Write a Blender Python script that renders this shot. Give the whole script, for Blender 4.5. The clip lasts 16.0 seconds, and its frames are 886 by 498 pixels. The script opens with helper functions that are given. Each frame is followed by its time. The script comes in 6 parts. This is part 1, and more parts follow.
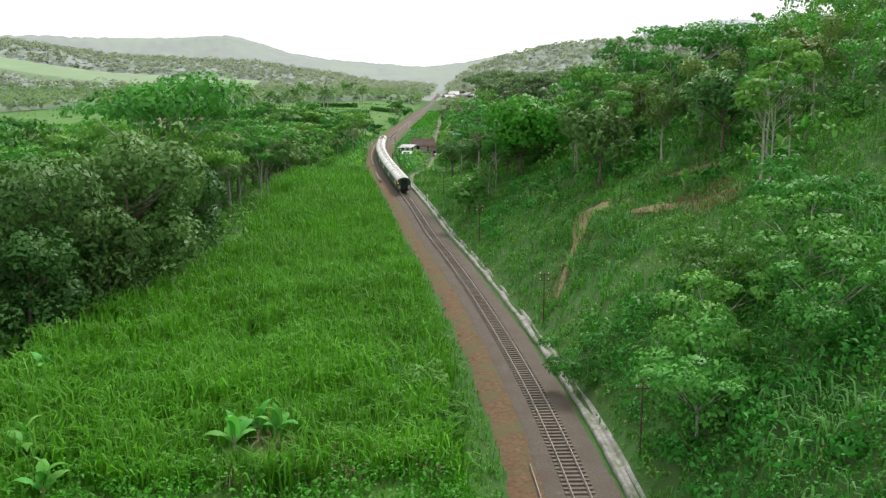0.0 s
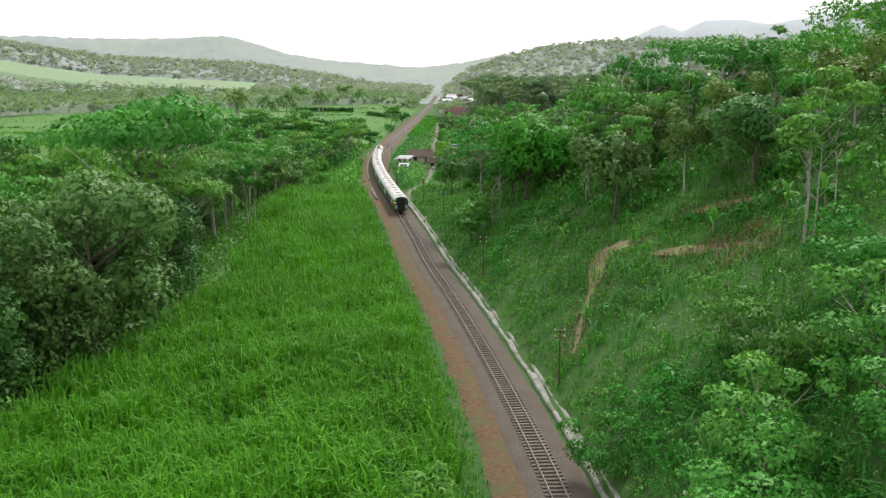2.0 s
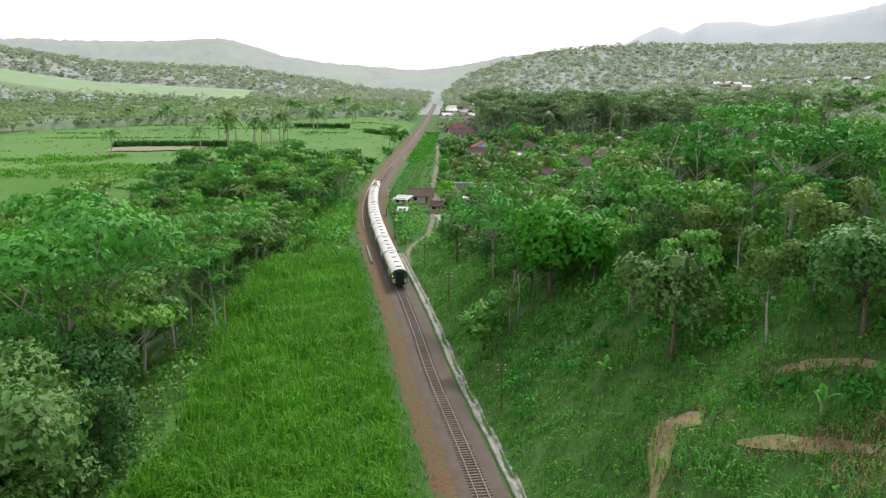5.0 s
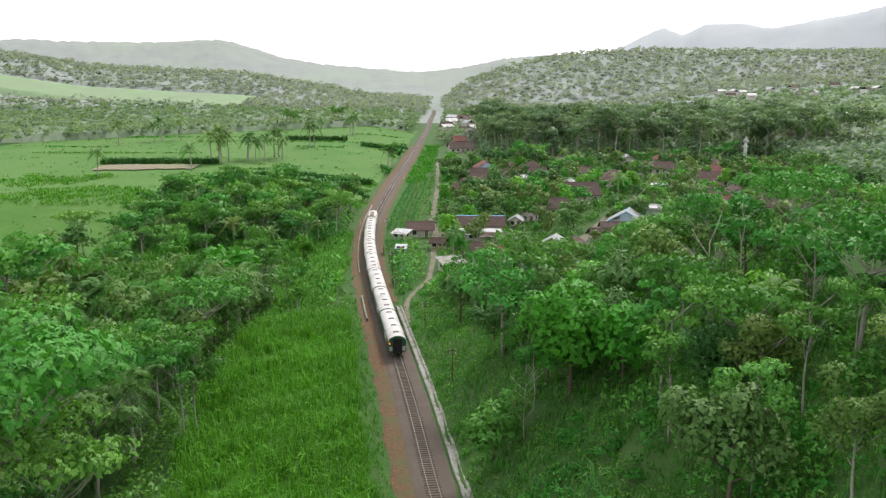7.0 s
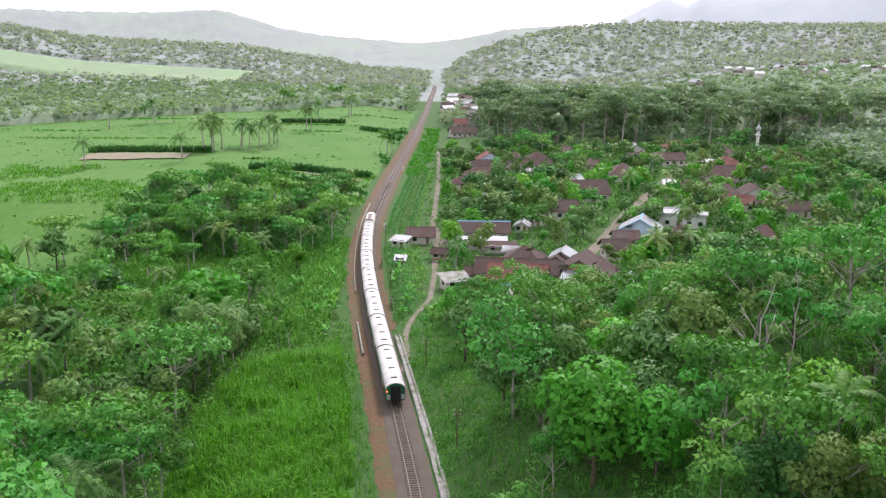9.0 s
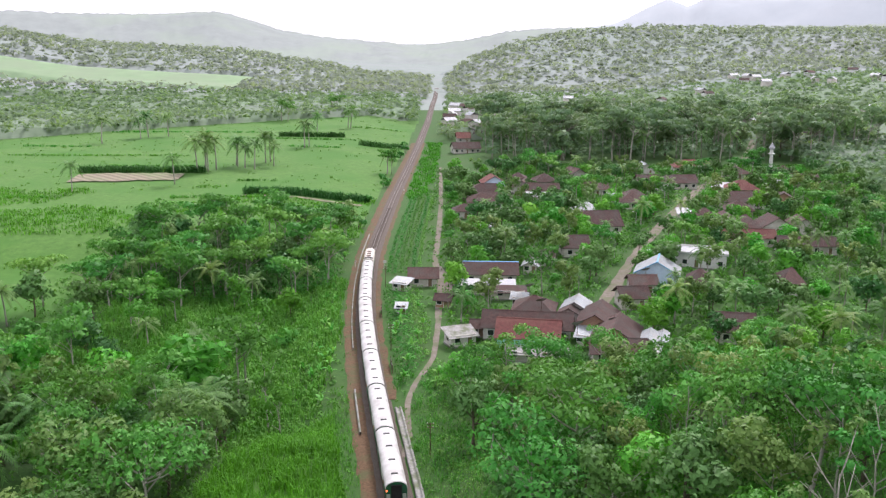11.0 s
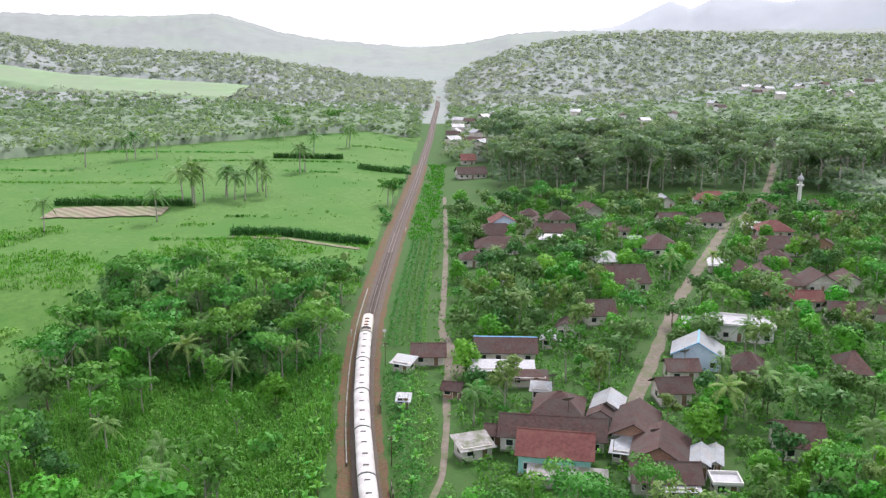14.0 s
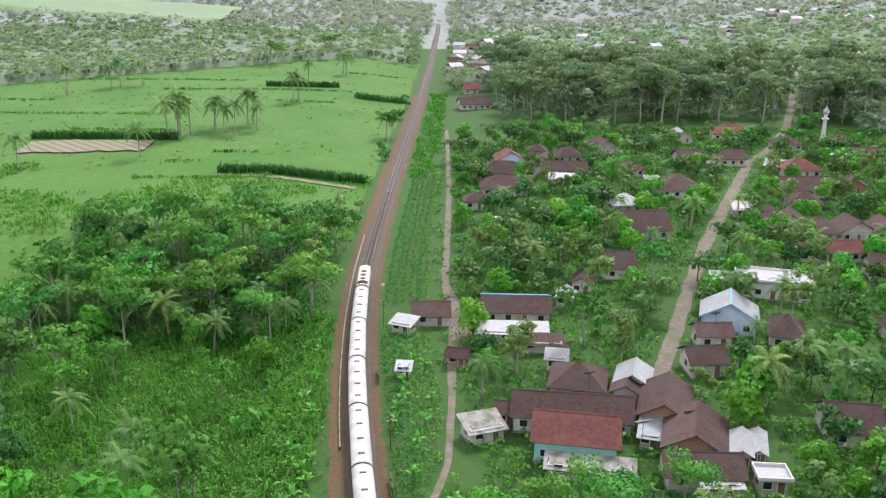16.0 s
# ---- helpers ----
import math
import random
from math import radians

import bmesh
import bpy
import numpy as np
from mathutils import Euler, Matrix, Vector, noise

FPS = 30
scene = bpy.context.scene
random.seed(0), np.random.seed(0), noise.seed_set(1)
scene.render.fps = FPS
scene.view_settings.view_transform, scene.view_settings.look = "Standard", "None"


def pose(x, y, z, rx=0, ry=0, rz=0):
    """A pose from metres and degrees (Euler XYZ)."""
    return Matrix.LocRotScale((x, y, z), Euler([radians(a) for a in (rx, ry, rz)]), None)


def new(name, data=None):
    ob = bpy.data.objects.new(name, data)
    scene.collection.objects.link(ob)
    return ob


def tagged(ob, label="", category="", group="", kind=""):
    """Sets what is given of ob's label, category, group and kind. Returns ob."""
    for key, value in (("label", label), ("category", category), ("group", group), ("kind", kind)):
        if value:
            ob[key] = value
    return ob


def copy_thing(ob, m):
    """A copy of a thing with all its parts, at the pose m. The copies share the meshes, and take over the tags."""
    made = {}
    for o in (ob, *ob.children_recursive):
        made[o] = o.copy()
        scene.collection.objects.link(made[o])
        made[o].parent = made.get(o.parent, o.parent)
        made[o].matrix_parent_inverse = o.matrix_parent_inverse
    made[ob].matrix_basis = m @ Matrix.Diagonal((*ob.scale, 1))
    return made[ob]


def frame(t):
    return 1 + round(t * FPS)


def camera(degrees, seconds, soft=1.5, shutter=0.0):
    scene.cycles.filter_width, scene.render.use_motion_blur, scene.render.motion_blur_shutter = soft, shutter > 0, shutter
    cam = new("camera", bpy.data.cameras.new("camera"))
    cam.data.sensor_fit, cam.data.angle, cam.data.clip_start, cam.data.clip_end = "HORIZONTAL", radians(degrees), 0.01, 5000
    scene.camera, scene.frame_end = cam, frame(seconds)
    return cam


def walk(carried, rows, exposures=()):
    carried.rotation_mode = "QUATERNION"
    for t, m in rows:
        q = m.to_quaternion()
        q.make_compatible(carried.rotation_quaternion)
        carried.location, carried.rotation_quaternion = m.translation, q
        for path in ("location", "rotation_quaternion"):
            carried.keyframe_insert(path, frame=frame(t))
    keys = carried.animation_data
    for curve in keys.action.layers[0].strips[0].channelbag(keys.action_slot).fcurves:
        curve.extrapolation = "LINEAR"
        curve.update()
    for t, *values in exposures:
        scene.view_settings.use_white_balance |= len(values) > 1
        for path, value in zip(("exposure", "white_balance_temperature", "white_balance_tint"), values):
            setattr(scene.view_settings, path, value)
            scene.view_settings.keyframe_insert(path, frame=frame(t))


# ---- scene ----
# ---------- camera and its flight ----------
cam = camera(52.3, 16.0, soft=1.35)
METRES, EYE, TILT, LEAN, TURN = 150.0, 26.3, -11.0, 0.0, 0.0
ROWS = [
    (0.0, 0.0, 0.0, 0.0, -0.0, 0.0, 0.0),
    (0.5, -0.0006, 0.0122, 0.0058, -0.04, -0.01, 0.02),
    (1.0, -0.0014, 0.028, 0.0134, -0.09, -0.01, 0.04),
    (1.5, -0.0024, 0.0471, 0.0224, -0.16, -0.02, 0.04),
    (2.0, -0.0035, 0.0709, 0.0328, -0.2, -0.01, 0.06),
    (2.5, -0.0051, 0.0972, 0.0456, -0.23, 0.01, 0.06),
    (3.0, -0.0065, 0.1234, 0.0596, -0.24, 0.0, 0.09),
    (3.5, -0.0077, 0.1508, 0.0756, -0.26, 0.01, 0.07),
    (4.0, -0.0087, 0.1784, 0.0927, -0.28, 0.0, 0.06),
    (6.5, -0.0131, 0.3166, 0.186, -0.35, -0.05, -0.07),
    (7.0, -0.0139, 0.3425, 0.2014, -0.37, -0.04, -0.11),
    (7.5, -0.0145, 0.369, 0.2163, -0.37, -0.36, -0.15),
    (8.0, -0.0152, 0.3936, 0.233, -0.38, -1.61, -0.2),
    (8.5, -0.0159, 0.4174, 0.2512, -0.38, -1.91, -0.24),
    (9.0, -0.017, 0.4406, 0.2686, -0.38, -1.93, -0.26),
    (11.5, -0.0236, 0.5719, 0.3555, -0.33, -1.98, -0.27),
    (12.0, -0.0255, 0.605, 0.373, -0.33, -1.98, -0.31),
    (12.5, -0.0276, 0.6369, 0.3914, -0.33, -2.0, -0.34),
    (13.0, -0.0298, 0.6703, 0.4105, -0.33, -2.01, -0.37),
    (13.5, -0.0314, 0.7021, 0.4287, -0.32, -2.01, -0.38),
    (14.0, -0.033, 0.7361, 0.4409, -0.32, -2.0, -0.38),
    (14.5, -0.035, 0.7693, 0.4481, -0.34, -1.99, -0.41),
    (15.0, -0.0372, 0.8034, 0.4551, -0.35, -1.99, -0.45),
    (15.5, -0.0383, 0.8367, 0.4605, -0.34, -2.14, -0.45),
    (16.0, -0.0396, 0.8725, 0.4664, -0.36, -6.72, -0.56),
]
walk(cam, [(t, pose(0, 0, EYE, TILT, LEAN, TURN) @ pose(METRES * x, METRES * y, METRES * z, 90 + pitch, roll, yaw)) for t, x, y, z, yaw, pitch, roll in ROWS],
     exposures=[(0.0, 0.2, 6500, 11), (4.0, 0.2, 6500, 14), (7.5, 0.16, 6480, 16), (8.0, 0.18, 6400, 18), (8.5, 0.38, 6250, 24), (9.0, 0.42, 6220, 25), (12.0, 0.36, 6170, 25), (16.0, 0.38, 6170, 22)])

# ---------- overcast daylight ----------
SUN_ELEVATION, SUN_AZIMUTH = 48, 20          # degrees; azimuth from +y towards +x
world = bpy.data.worlds.new("overcast_sky")
scene.world = world
world.use_nodes = True
wn = world.node_tree
wn.nodes.clear()
w_out = wn.nodes.new("ShaderNodeOutputWorld")
w_bg = wn.nodes.new("ShaderNodeBackground")
w_hue = wn.nodes.new("ShaderNodeHueSaturation")
w_sky = wn.nodes.new("ShaderNodeTexSky")
w_sky.sky_type = "NISHITA"
w_sky.sun_disc = False
w_sky.sun_elevation = radians(SUN_ELEVATION)
w_sky.sun_rotation = radians(SUN_AZIMUTH)
w_sky.air_density, w_sky.dust_density, w_sky.ozone_density = 1.0, 2.0, 1.0
w_hue.inputs["Saturation"].default_value = 0.12
w_bg.inputs["Strength"].default_value = 0.135
wn.links.new(w_sky.outputs[0], w_hue.inputs["Color"])
w_mix = wn.nodes.new("ShaderNodeMix")                  # cloud cover: mostly even white over the clear sky
w_mix.data_type = "RGBA"
w_mix.inputs[0].default_value = 0.8
w_mix.inputs[7].default_value = (8.6, 8.7, 8.8, 1)
wn.links.new(w_hue.outputs[0], w_mix.inputs[6])
wn.links.new(w_mix.outputs[2], w_bg.inputs["Color"])
wn.links.new(w_bg.outputs[0], w_out.inputs[0])
sun_data = bpy.data.lights.new("sun", "SUN")
sun_data.energy, sun_data.angle, sun_data.color = 2.9, radians(14), (1.0, 0.95, 0.86)
sun = new("sun", sun_data)
sun.rotation_euler = (radians(90 - SUN_ELEVATION), 0, radians(180 - SUN_AZIMUTH))

# ---------- materials ----------
def nodes_of(name):
    m = bpy.data.materials.new(name)
    m.use_nodes = True
    nt = m.node_tree
    nt.nodes.clear()
    return m, nt, nt.nodes.new("ShaderNodeOutputMaterial")


def ramp(nt, fac, stops):
    r = nt.nodes.new("ShaderNodeValToRGB")
    while len(r.color_ramp.elements) < len(stops):
        r.color_ramp.elements.new(0.5)
    for e, (p, c) in zip(r.color_ramp.elements, stops):
        e.position, e.color = p, (*c, 1)
    nt.links.new(fac, r.inputs[0])
    return r.outputs[0]


def noise_out(nt, scale, detail=4, rough=0.6, vec=None):
    n = nt.nodes.new("ShaderNodeTexNoise")
    n.inputs["Scale"].default_value, n.inputs["Detail"].default_value, n.inputs["Roughness"].default_value = scale, detail, rough
    if vec is None:
        g = nt.nodes.new("ShaderNodeNewGeometry")
        vec = g.outputs["Position"]
    nt.links.new(vec, n.inputs["Vector"])
    return n.outputs[0]


def math_node(nt, op, a, b):
    n = nt.nodes.new("ShaderNodeMath")
    n.operation = op
    for k, v in enumerate((a, b)):
        if isinstance(v, (int, float)):
            n.inputs[k].default_value = v
        else:
            nt.links.new(v, n.inputs[k])
    return n.outputs[0]


def mixed(nt, fac, a, b, kind="MIX"):
    n = nt.nodes.new("ShaderNodeMix")
    n.data_type, n.blend_type = "RGBA", kind
    for k, v in ((0, fac), (6, a), (7, b)):
        if isinstance(v, (int, float)):
            n.inputs[k].default_value = v
        elif isinstance(v, tuple):
            n.inputs[k].default_value = (*v, 1)
        else:
            nt.links.new(v, n.inputs[k])
    return n.outputs[2]


def foliage(name, dark, mid, light, translucent=0.3, gloss=0.12, patch=0.25, ragged=0.0):
    """Leaves: tone by leaf, by plant and by patch of ground; ragged: sprays broken up into leaflets, by this share of gaps."""
    m, nt, out = nodes_of(name)
    geo = nt.nodes.new("ShaderNodeNewGeometry")
    info = nt.nodes.new("ShaderNodeObjectInfo")
    f = math_node(nt, "MULTIPLY", geo.outputs["Random Per Island"], 0.24)
    f = math_node(nt, "ADD", f, math_node(nt, "MULTIPLY", info.outputs["Random"], 0.42))
    f = math_node(nt, "ADD", f, math_node(nt, "MULTIPLY", noise_out(nt, patch, 3), 0.55))
    f = math_node(nt, "SUBTRACT", f, 0.13)
    if ragged:
        f = math_node(nt, "ADD", f, math_node(nt, "MULTIPLY", math_node(nt, "SUBTRACT", noise_out(nt, 2.6, 2), 0.5), 0.7))
    col = ramp(nt, f, [(0.05, dark), (0.5, mid), (0.95, light)])
    turn = math_node(nt, "FRACT", math_node(nt, "MULTIPLY", info.outputs["Random"], 17.3), 0.0)
    hue = nt.nodes.new("ShaderNodeHueSaturation")          # each plant a little yellower or bluer than the next
    nt.links.new(math_node(nt, "ADD", math_node(nt, "MULTIPLY", turn, 0.04), 0.485), hue.inputs["Hue"])
    nt.links.new(col, hue.inputs["Color"])
    col = hue.outputs[0]
    dif = nt.nodes.new("ShaderNodeBsdfPrincipled")
    dif.inputs["Roughness"].default_value = 0.5
    dif.inputs["Specular IOR Level"].default_value = gloss
    tra = nt.nodes.new("ShaderNodeBsdfTranslucent")
    mx = nt.nodes.new("ShaderNodeMixShader")
    mx.inputs[0].default_value = translucent
    nt.links.new(col, dif.inputs["Base Color"])
    nt.links.new(mixed(nt, 1.0, col, (1.05, 1.2, 0.5), "MULTIPLY"), tra.inputs["Color"])
    nt.links.new(dif.outputs[0], mx.inputs[1])
    nt.links.new(tra.outputs[0], mx.inputs[2])
    last = mx
    if ragged:
        gap = nt.nodes.new("ShaderNodeBsdfTransparent")
        last = nt.nodes.new("ShaderNodeMixShader")
        cut = math_node(nt, "LESS_THAN", noise_out(nt, 4.8, 1.5, 0.6), 0.3 + 0.4 * ragged)
        nt.links.new(cut, last.inputs[0])
        nt.links.new(mx.outputs[0], last.inputs[1])
        nt.links.new(gap.outputs[0], last.inputs[2])
    nt.links.new(last.outputs[0], out.inputs[0])
    return m


def surface(name, a, b, scale=3.0, rough=0.8, metal=0.0, bump=0.0, c=None, big=0.15, spec=0.3, stripes=None, objrand=0.0):
    """A surface whose colour varies between a and b in grain, with large blotches of c."""
    m, nt, out = nodes_of(name)
    p = nt.nodes.new("ShaderNodeBsdfPrincipled")
    p.inputs["Roughness"].default_value, p.inputs["Metallic"].default_value = rough, metal
    p.inputs["Specular IOR Level"].default_value = spec
    fine = noise_out(nt, scale, 6, 0.65)
    col = ramp(nt, fine, [(0.3, a), (0.7, b)])
    if c:
        blot = ramp(nt, noise_out(nt, big, 4, 0.6), [(0.45, (0, 0, 0)), (0.62, (1, 1, 1))])
        col = mixed(nt, blot, col, c)
    if objrand:
        info = nt.nodes.new("ShaderNodeObjectInfo")
        v = math_node(nt, "ADD", math_node(nt, "MULTIPLY", info.outputs["Random"], objrand), 1 - objrand / 2)
        hs = nt.nodes.new("ShaderNodeHueSaturation")
        nt.links.new(v, hs.inputs["Value"])
        nt.links.new(col, hs.inputs["Color"])
        col = hs.outputs[0]
    height = fine
    if stripes:
        tc = nt.nodes.new("ShaderNodeTexCoord")
        w = nt.nodes.new("ShaderNodeTexWave")
        w.bands_direction = stripes[0]
        w.inputs["Scale"].default_value = stripes[1]
        w.inputs["Distortion"].default_value = 0.4
        nt.links.new(tc.outputs["Object"], w.inputs["Vector"])
        col = mixed(nt, 0.35, col, mixed(nt, 1.0, col, w.outputs[0], "MULTIPLY"))
        height = w.outputs[0]
        bump = max(bump, 0.3)
    nt.links.new(col, p.inputs["Base Color"])
    if bump:
        bn = nt.nodes.new("ShaderNodeBump")
        bn.inputs["Strength"].default_value = bump
        bn.inputs["Distance"].default_value = 0.1
        nt.links.new(height, bn.inputs["Height"])
        nt.links.new(bn.outputs[0], p.inputs["Normal"])
    nt.links.new(p.outputs[0], out.inputs[0])
    return m


def glowing(name, colour, strength):
    m, nt, out = nodes_of(name)
    e = nt.nodes.new("ShaderNodeEmission")
    e.inputs[0].default_value, e.inputs[1].default_value = (*colour, 1), strength
    nt.links.new(e.outputs[0], out.inputs[0])
    return m


LEAF = {
    "cane": foliage("cane_leaf", (0.036, 0.15, 0.012), (0.094, 0.37, 0.022), (0.21, 0.57, 0.06), 0.3, patch=0.1),
    "far_cane": foliage("far_cane_leaf", (0.075, 0.2, 0.035), (0.11, 0.26, 0.05), (0.15, 0.31, 0.075), 0.3, patch=0.03),
    "dark": foliage("dark_leaf", (0.026, 0.082, 0.018), (0.066, 0.17, 0.04), (0.14, 0.275, 0.085), 0.18, ragged=0.3),
    "mid": foliage("mid_leaf", (0.03, 0.108, 0.018), (0.08, 0.255, 0.038), (0.185, 0.41, 0.078), 0.22, ragged=0.3),
    "bright": foliage("bright_leaf", (0.04, 0.16, 0.014), (0.09, 0.33, 0.03), (0.2, 0.5, 0.065), 0.28, ragged=0.3),
    "olive": foliage("olive_leaf", (0.052, 0.115, 0.026), (0.118, 0.22, 0.05), (0.235, 0.34, 0.108), 0.22, ragged=0.3),
    "grass": foliage("slope_grass", (0.032, 0.12, 0.016), (0.078, 0.265, 0.032), (0.165, 0.4, 0.062), 0.28, patch=0.12),
    "reed": foliage("reed_leaf", (0.049, 0.191, 0.055), (0.115, 0.326, 0.092), (0.264, 0.499, 0.224), 0.3),
    "palm": foliage("palm_leaf", (0.045, 0.11, 0.027), (0.11, 0.225, 0.056), (0.27, 0.40, 0.12), 0.2),
    "banana": foliage("banana_leaf", (0.055, 0.2, 0.030), (0.125, 0.37, 0.060), (0.3, 0.6, 0.18), 0.3),
    "cassava": foliage("cassava_leaf", (0.043, 0.16, 0.033), (0.095, 0.28, 0.048), (0.19, 0.43, 0.099), 0.25, ragged=0.3),
    "dry": foliage("dry_leaf", (0.12, 0.1, 0.05), (0.22, 0.19, 0.1), (0.36, 0.32, 0.2), 0.2),
    # grove, far and distant: distance haze painted in as ever paler, greyer greens
    "grove": foliage("hazed_grove_leaf", (0.09, 0.155, 0.085), (0.15, 0.235, 0.13), (0.21, 0.3, 0.175), 0.4, patch=0.03, ragged=0.25),
    "far": foliage("hazed_far_leaf", (0.145, 0.222, 0.125), (0.18, 0.262, 0.155), (0.225, 0.308, 0.195), 0.5, gloss=0.02, patch=0.012),
    "distant": foliage("hazed_distant_leaf", (0.21, 0.252, 0.222), (0.25, 0.292, 0.26), (0.29, 0.33, 0.295), 0.5, gloss=0.02, patch=0.008),
}
BARK = surface("pale_bark", (0.22, 0.21, 0.17), (0.42, 0.4, 0.35), 4, 0.9)
BARK_DARK = surface("dark_bark", (0.07, 0.055, 0.04), (0.17, 0.14, 0.1), 4, 0.9)
GROUND = surface("ground_green", (0.022, 0.07, 0.012), (0.05, 0.135, 0.024), 1.2, 0.95, 0, 0.6, (0.045, 0.1, 0.022), 0.08)
FIELD = surface("field_green", (0.052, 0.135, 0.022), (0.09, 0.205, 0.037), 0.45, 0.95, 0, 0.8, (0.05, 0.155, 0.019), 0.022)
SOIL = surface("brown_soil", (0.07, 0.042, 0.022), (0.17, 0.105, 0.058), 2.5, 0.95, 0, 0.6, (0.09, 0.09, 0.04), 0.3)
CLAY = surface("ochre_clay", (0.15, 0.115, 0.068), (0.27, 0.21, 0.13), 1.8, 0.95, 0, 0.6, (0.2, 0.2, 0.08), 0.35)
PLOUGHED = surface("ploughed_soil", (0.2, 0.18, 0.12), (0.31, 0.275, 0.195), 1.0, 0.95, 0, 0.5, (0.2, 0.24, 0.12), 0.08, stripes=("DIAGONAL", 0.12))
# field green paled by the mist painted into it
HAZE_FIELD = surface("hazed_far_field", (0.17, 0.265, 0.14), (0.22, 0.325, 0.18), 0.05, 0.95, 0, 0, (0.2, 0.27, 0.165), 0.01)
BALLAST = surface("grey_ballast", (0.06, 0.05, 0.042), (0.16, 0.135, 0.112), 9, 0.95, 0, 0.8, (0.1, 0.08, 0.064), 0.35)
CONCRETE = surface("weathered_concrete", (0.2, 0.2, 0.19), (0.38, 0.375, 0.355), 2.2, 0.9, 0, 0.3, (0.15, 0.17, 0.11), 0.6)
SLEEPER = surface("sleeper_concrete", (0.105, 0.088, 0.072), (0.175, 0.15, 0.125), 5, 0.9, 0, 0.2, objrand=0.3)
STEEL = surface("rail_steel", (0.22, 0.19, 0.165), (0.36, 0.32, 0.29), 6, 0.45, 0.4)
RUST = surface("rusty_iron", (0.08, 0.05, 0.035), (0.16, 0.1, 0.07), 6, 0.8, 0.3)
DUST = surface("dusty_road", (0.13, 0.112, 0.09), (0.23, 0.2, 0.165), 1.2, 0.95, 0, 0.4, (0.13, 0.14, 0.08), 0.25)
TILE = surface("brown_roof_tile", (0.05, 0.03, 0.026), (0.12, 0.066, 0.055), 1.6, 0.85, 0, 0.2, (0.085, 0.068, 0.058), 0.3, stripes=("X", 3.2), objrand=0.5)
TILE_RED = surface("red_roof_tile", (0.12, 0.043, 0.036), (0.215, 0.078, 0.066), 1.6, 0.85, 0, 0.2, (0.2, 0.09, 0.07), 0.3, stripes=("X", 3.2), objrand=0.35)
TIN = surface("grey_metal_roof", (0.27, 0.31, 0.33), (0.42, 0.46, 0.47), 1.2, 0.5, 0.2, 0.1, (0.33, 0.34, 0.33), 0.4, stripes=("X", 4.0))
TIN_WHITE = surface("white_metal_roof", (0.4, 0.42, 0.44), (0.56, 0.57, 0.58), 1.2, 0.5, 0.0, 0.1, stripes=("X", 4.0))
PLASTER = surface("pale_plaster", (0.45, 0.43, 0.39), (0.62, 0.6, 0.56), 1.0, 0.9, 0, 0.1, (0.42, 0.39, 0.34), 0.35, objrand=0.3)
PLASTER_BLUE = surface("blue_plaster", (0.42, 0.56, 0.68), (0.56, 0.7, 0.8), 1.0, 0.9, 0, 0.1)
PLASTER_TEAL = surface("teal_plaster", (0.25, 0.6, 0.55), (0.36, 0.7, 0.64), 1.0, 0.9, 0, 0.1)
BLUE_TRIM = surface("blue_paint", (0.16, 0.38, 0.6), (0.24, 0.5, 0.72), 2.0, 0.6)
BRICK = surface("bare_brick", (0.26, 0.15, 0.1), (0.42, 0.27, 0.19), 3.0, 0.9, 0, 0.3)
WHITE = surface("white_paint", (0.58, 0.58, 0.56), (0.72, 0.72, 0.7), 2.0, 0.7)
DARK = surface("dark_opening", (0.012, 0.012, 0.013), (0.03, 0.03, 0.032), 3.0, 0.4)
GLASS = surface("dark_glass", (0.015, 0.018, 0.02), (0.03, 0.035, 0.04), 2.0, 0.12, 0, 0, spec=0.6)
WOOD = surface("old_wood", (0.12, 0.08, 0.05), (0.24, 0.17, 0.11), 4.0, 0.85)
COACH_GREEN = surface("coach_green", (0.008, 0.085, 0.035), (0.014, 0.13, 0.055), 1.2, 0.45, 0, 0, (0.02, 0.09, 0.045), 0.5)
COACH_ROOF = surface("coach_roof_white", (0.46, 0.46, 0.445), (0.58, 0.58, 0.56), 0.8, 0.55, 0, 0, (0.4, 0.39, 0.37), 0.35)
COACH_DECAL = surface("pale_livery", (0.6, 0.64, 0.6), (0.72, 0.75, 0.7), 2.0, 0.5)
ORANGE = surface("orange_livery", (0.6, 0.16, 0.03), (0.75, 0.24, 0.05), 2.0, 0.5)
RUBBER = surface("black_rubber", (0.01, 0.01, 0.01), (0.03, 0.03, 0.03), 4.0, 0.8)
LOCO_CREAM = surface("loco_cream", (0.5, 0.46, 0.4), (0.66, 0.62, 0.55), 1.5, 0.5)
TAIL_RED = glowing("tail_lamp_red", (1.0, 0.12, 0.04), 4.0)
# haze painted into horizon hill and mountains, paler and bluer further off
HAZE_NEAR = surface("hazed_hill", (0.26, 0.29, 0.275), (0.3, 0.335, 0.315), 0.02, 1.0, 0, 0, (0.29, 0.34, 0.29), 0.004, spec=0.0)
HAZE_FAR = surface("hazed_mountain", (0.39, 0.43, 0.45), (0.43, 0.465, 0.48), 0.006, 1.0, 0, 0, spec=0.0)
# canopy and wooded hill: greens greyed to hold the distance haze
HAZE_CANOPY = surface("hazed_canopy", (0.15, 0.215, 0.135), (0.21, 0.28, 0.19), 0.2, 1.0, 0, 0.5, (0.2, 0.25, 0.19), 0.012, spec=0.0)
HAZE_HILL = surface("hazed_wooded_hill", (0.225, 0.27, 0.245), (0.3, 0.342, 0.312), 0.07, 1.0, 0, 0.5, (0.28, 0.31, 0.297), 0.006, spec=0.0)

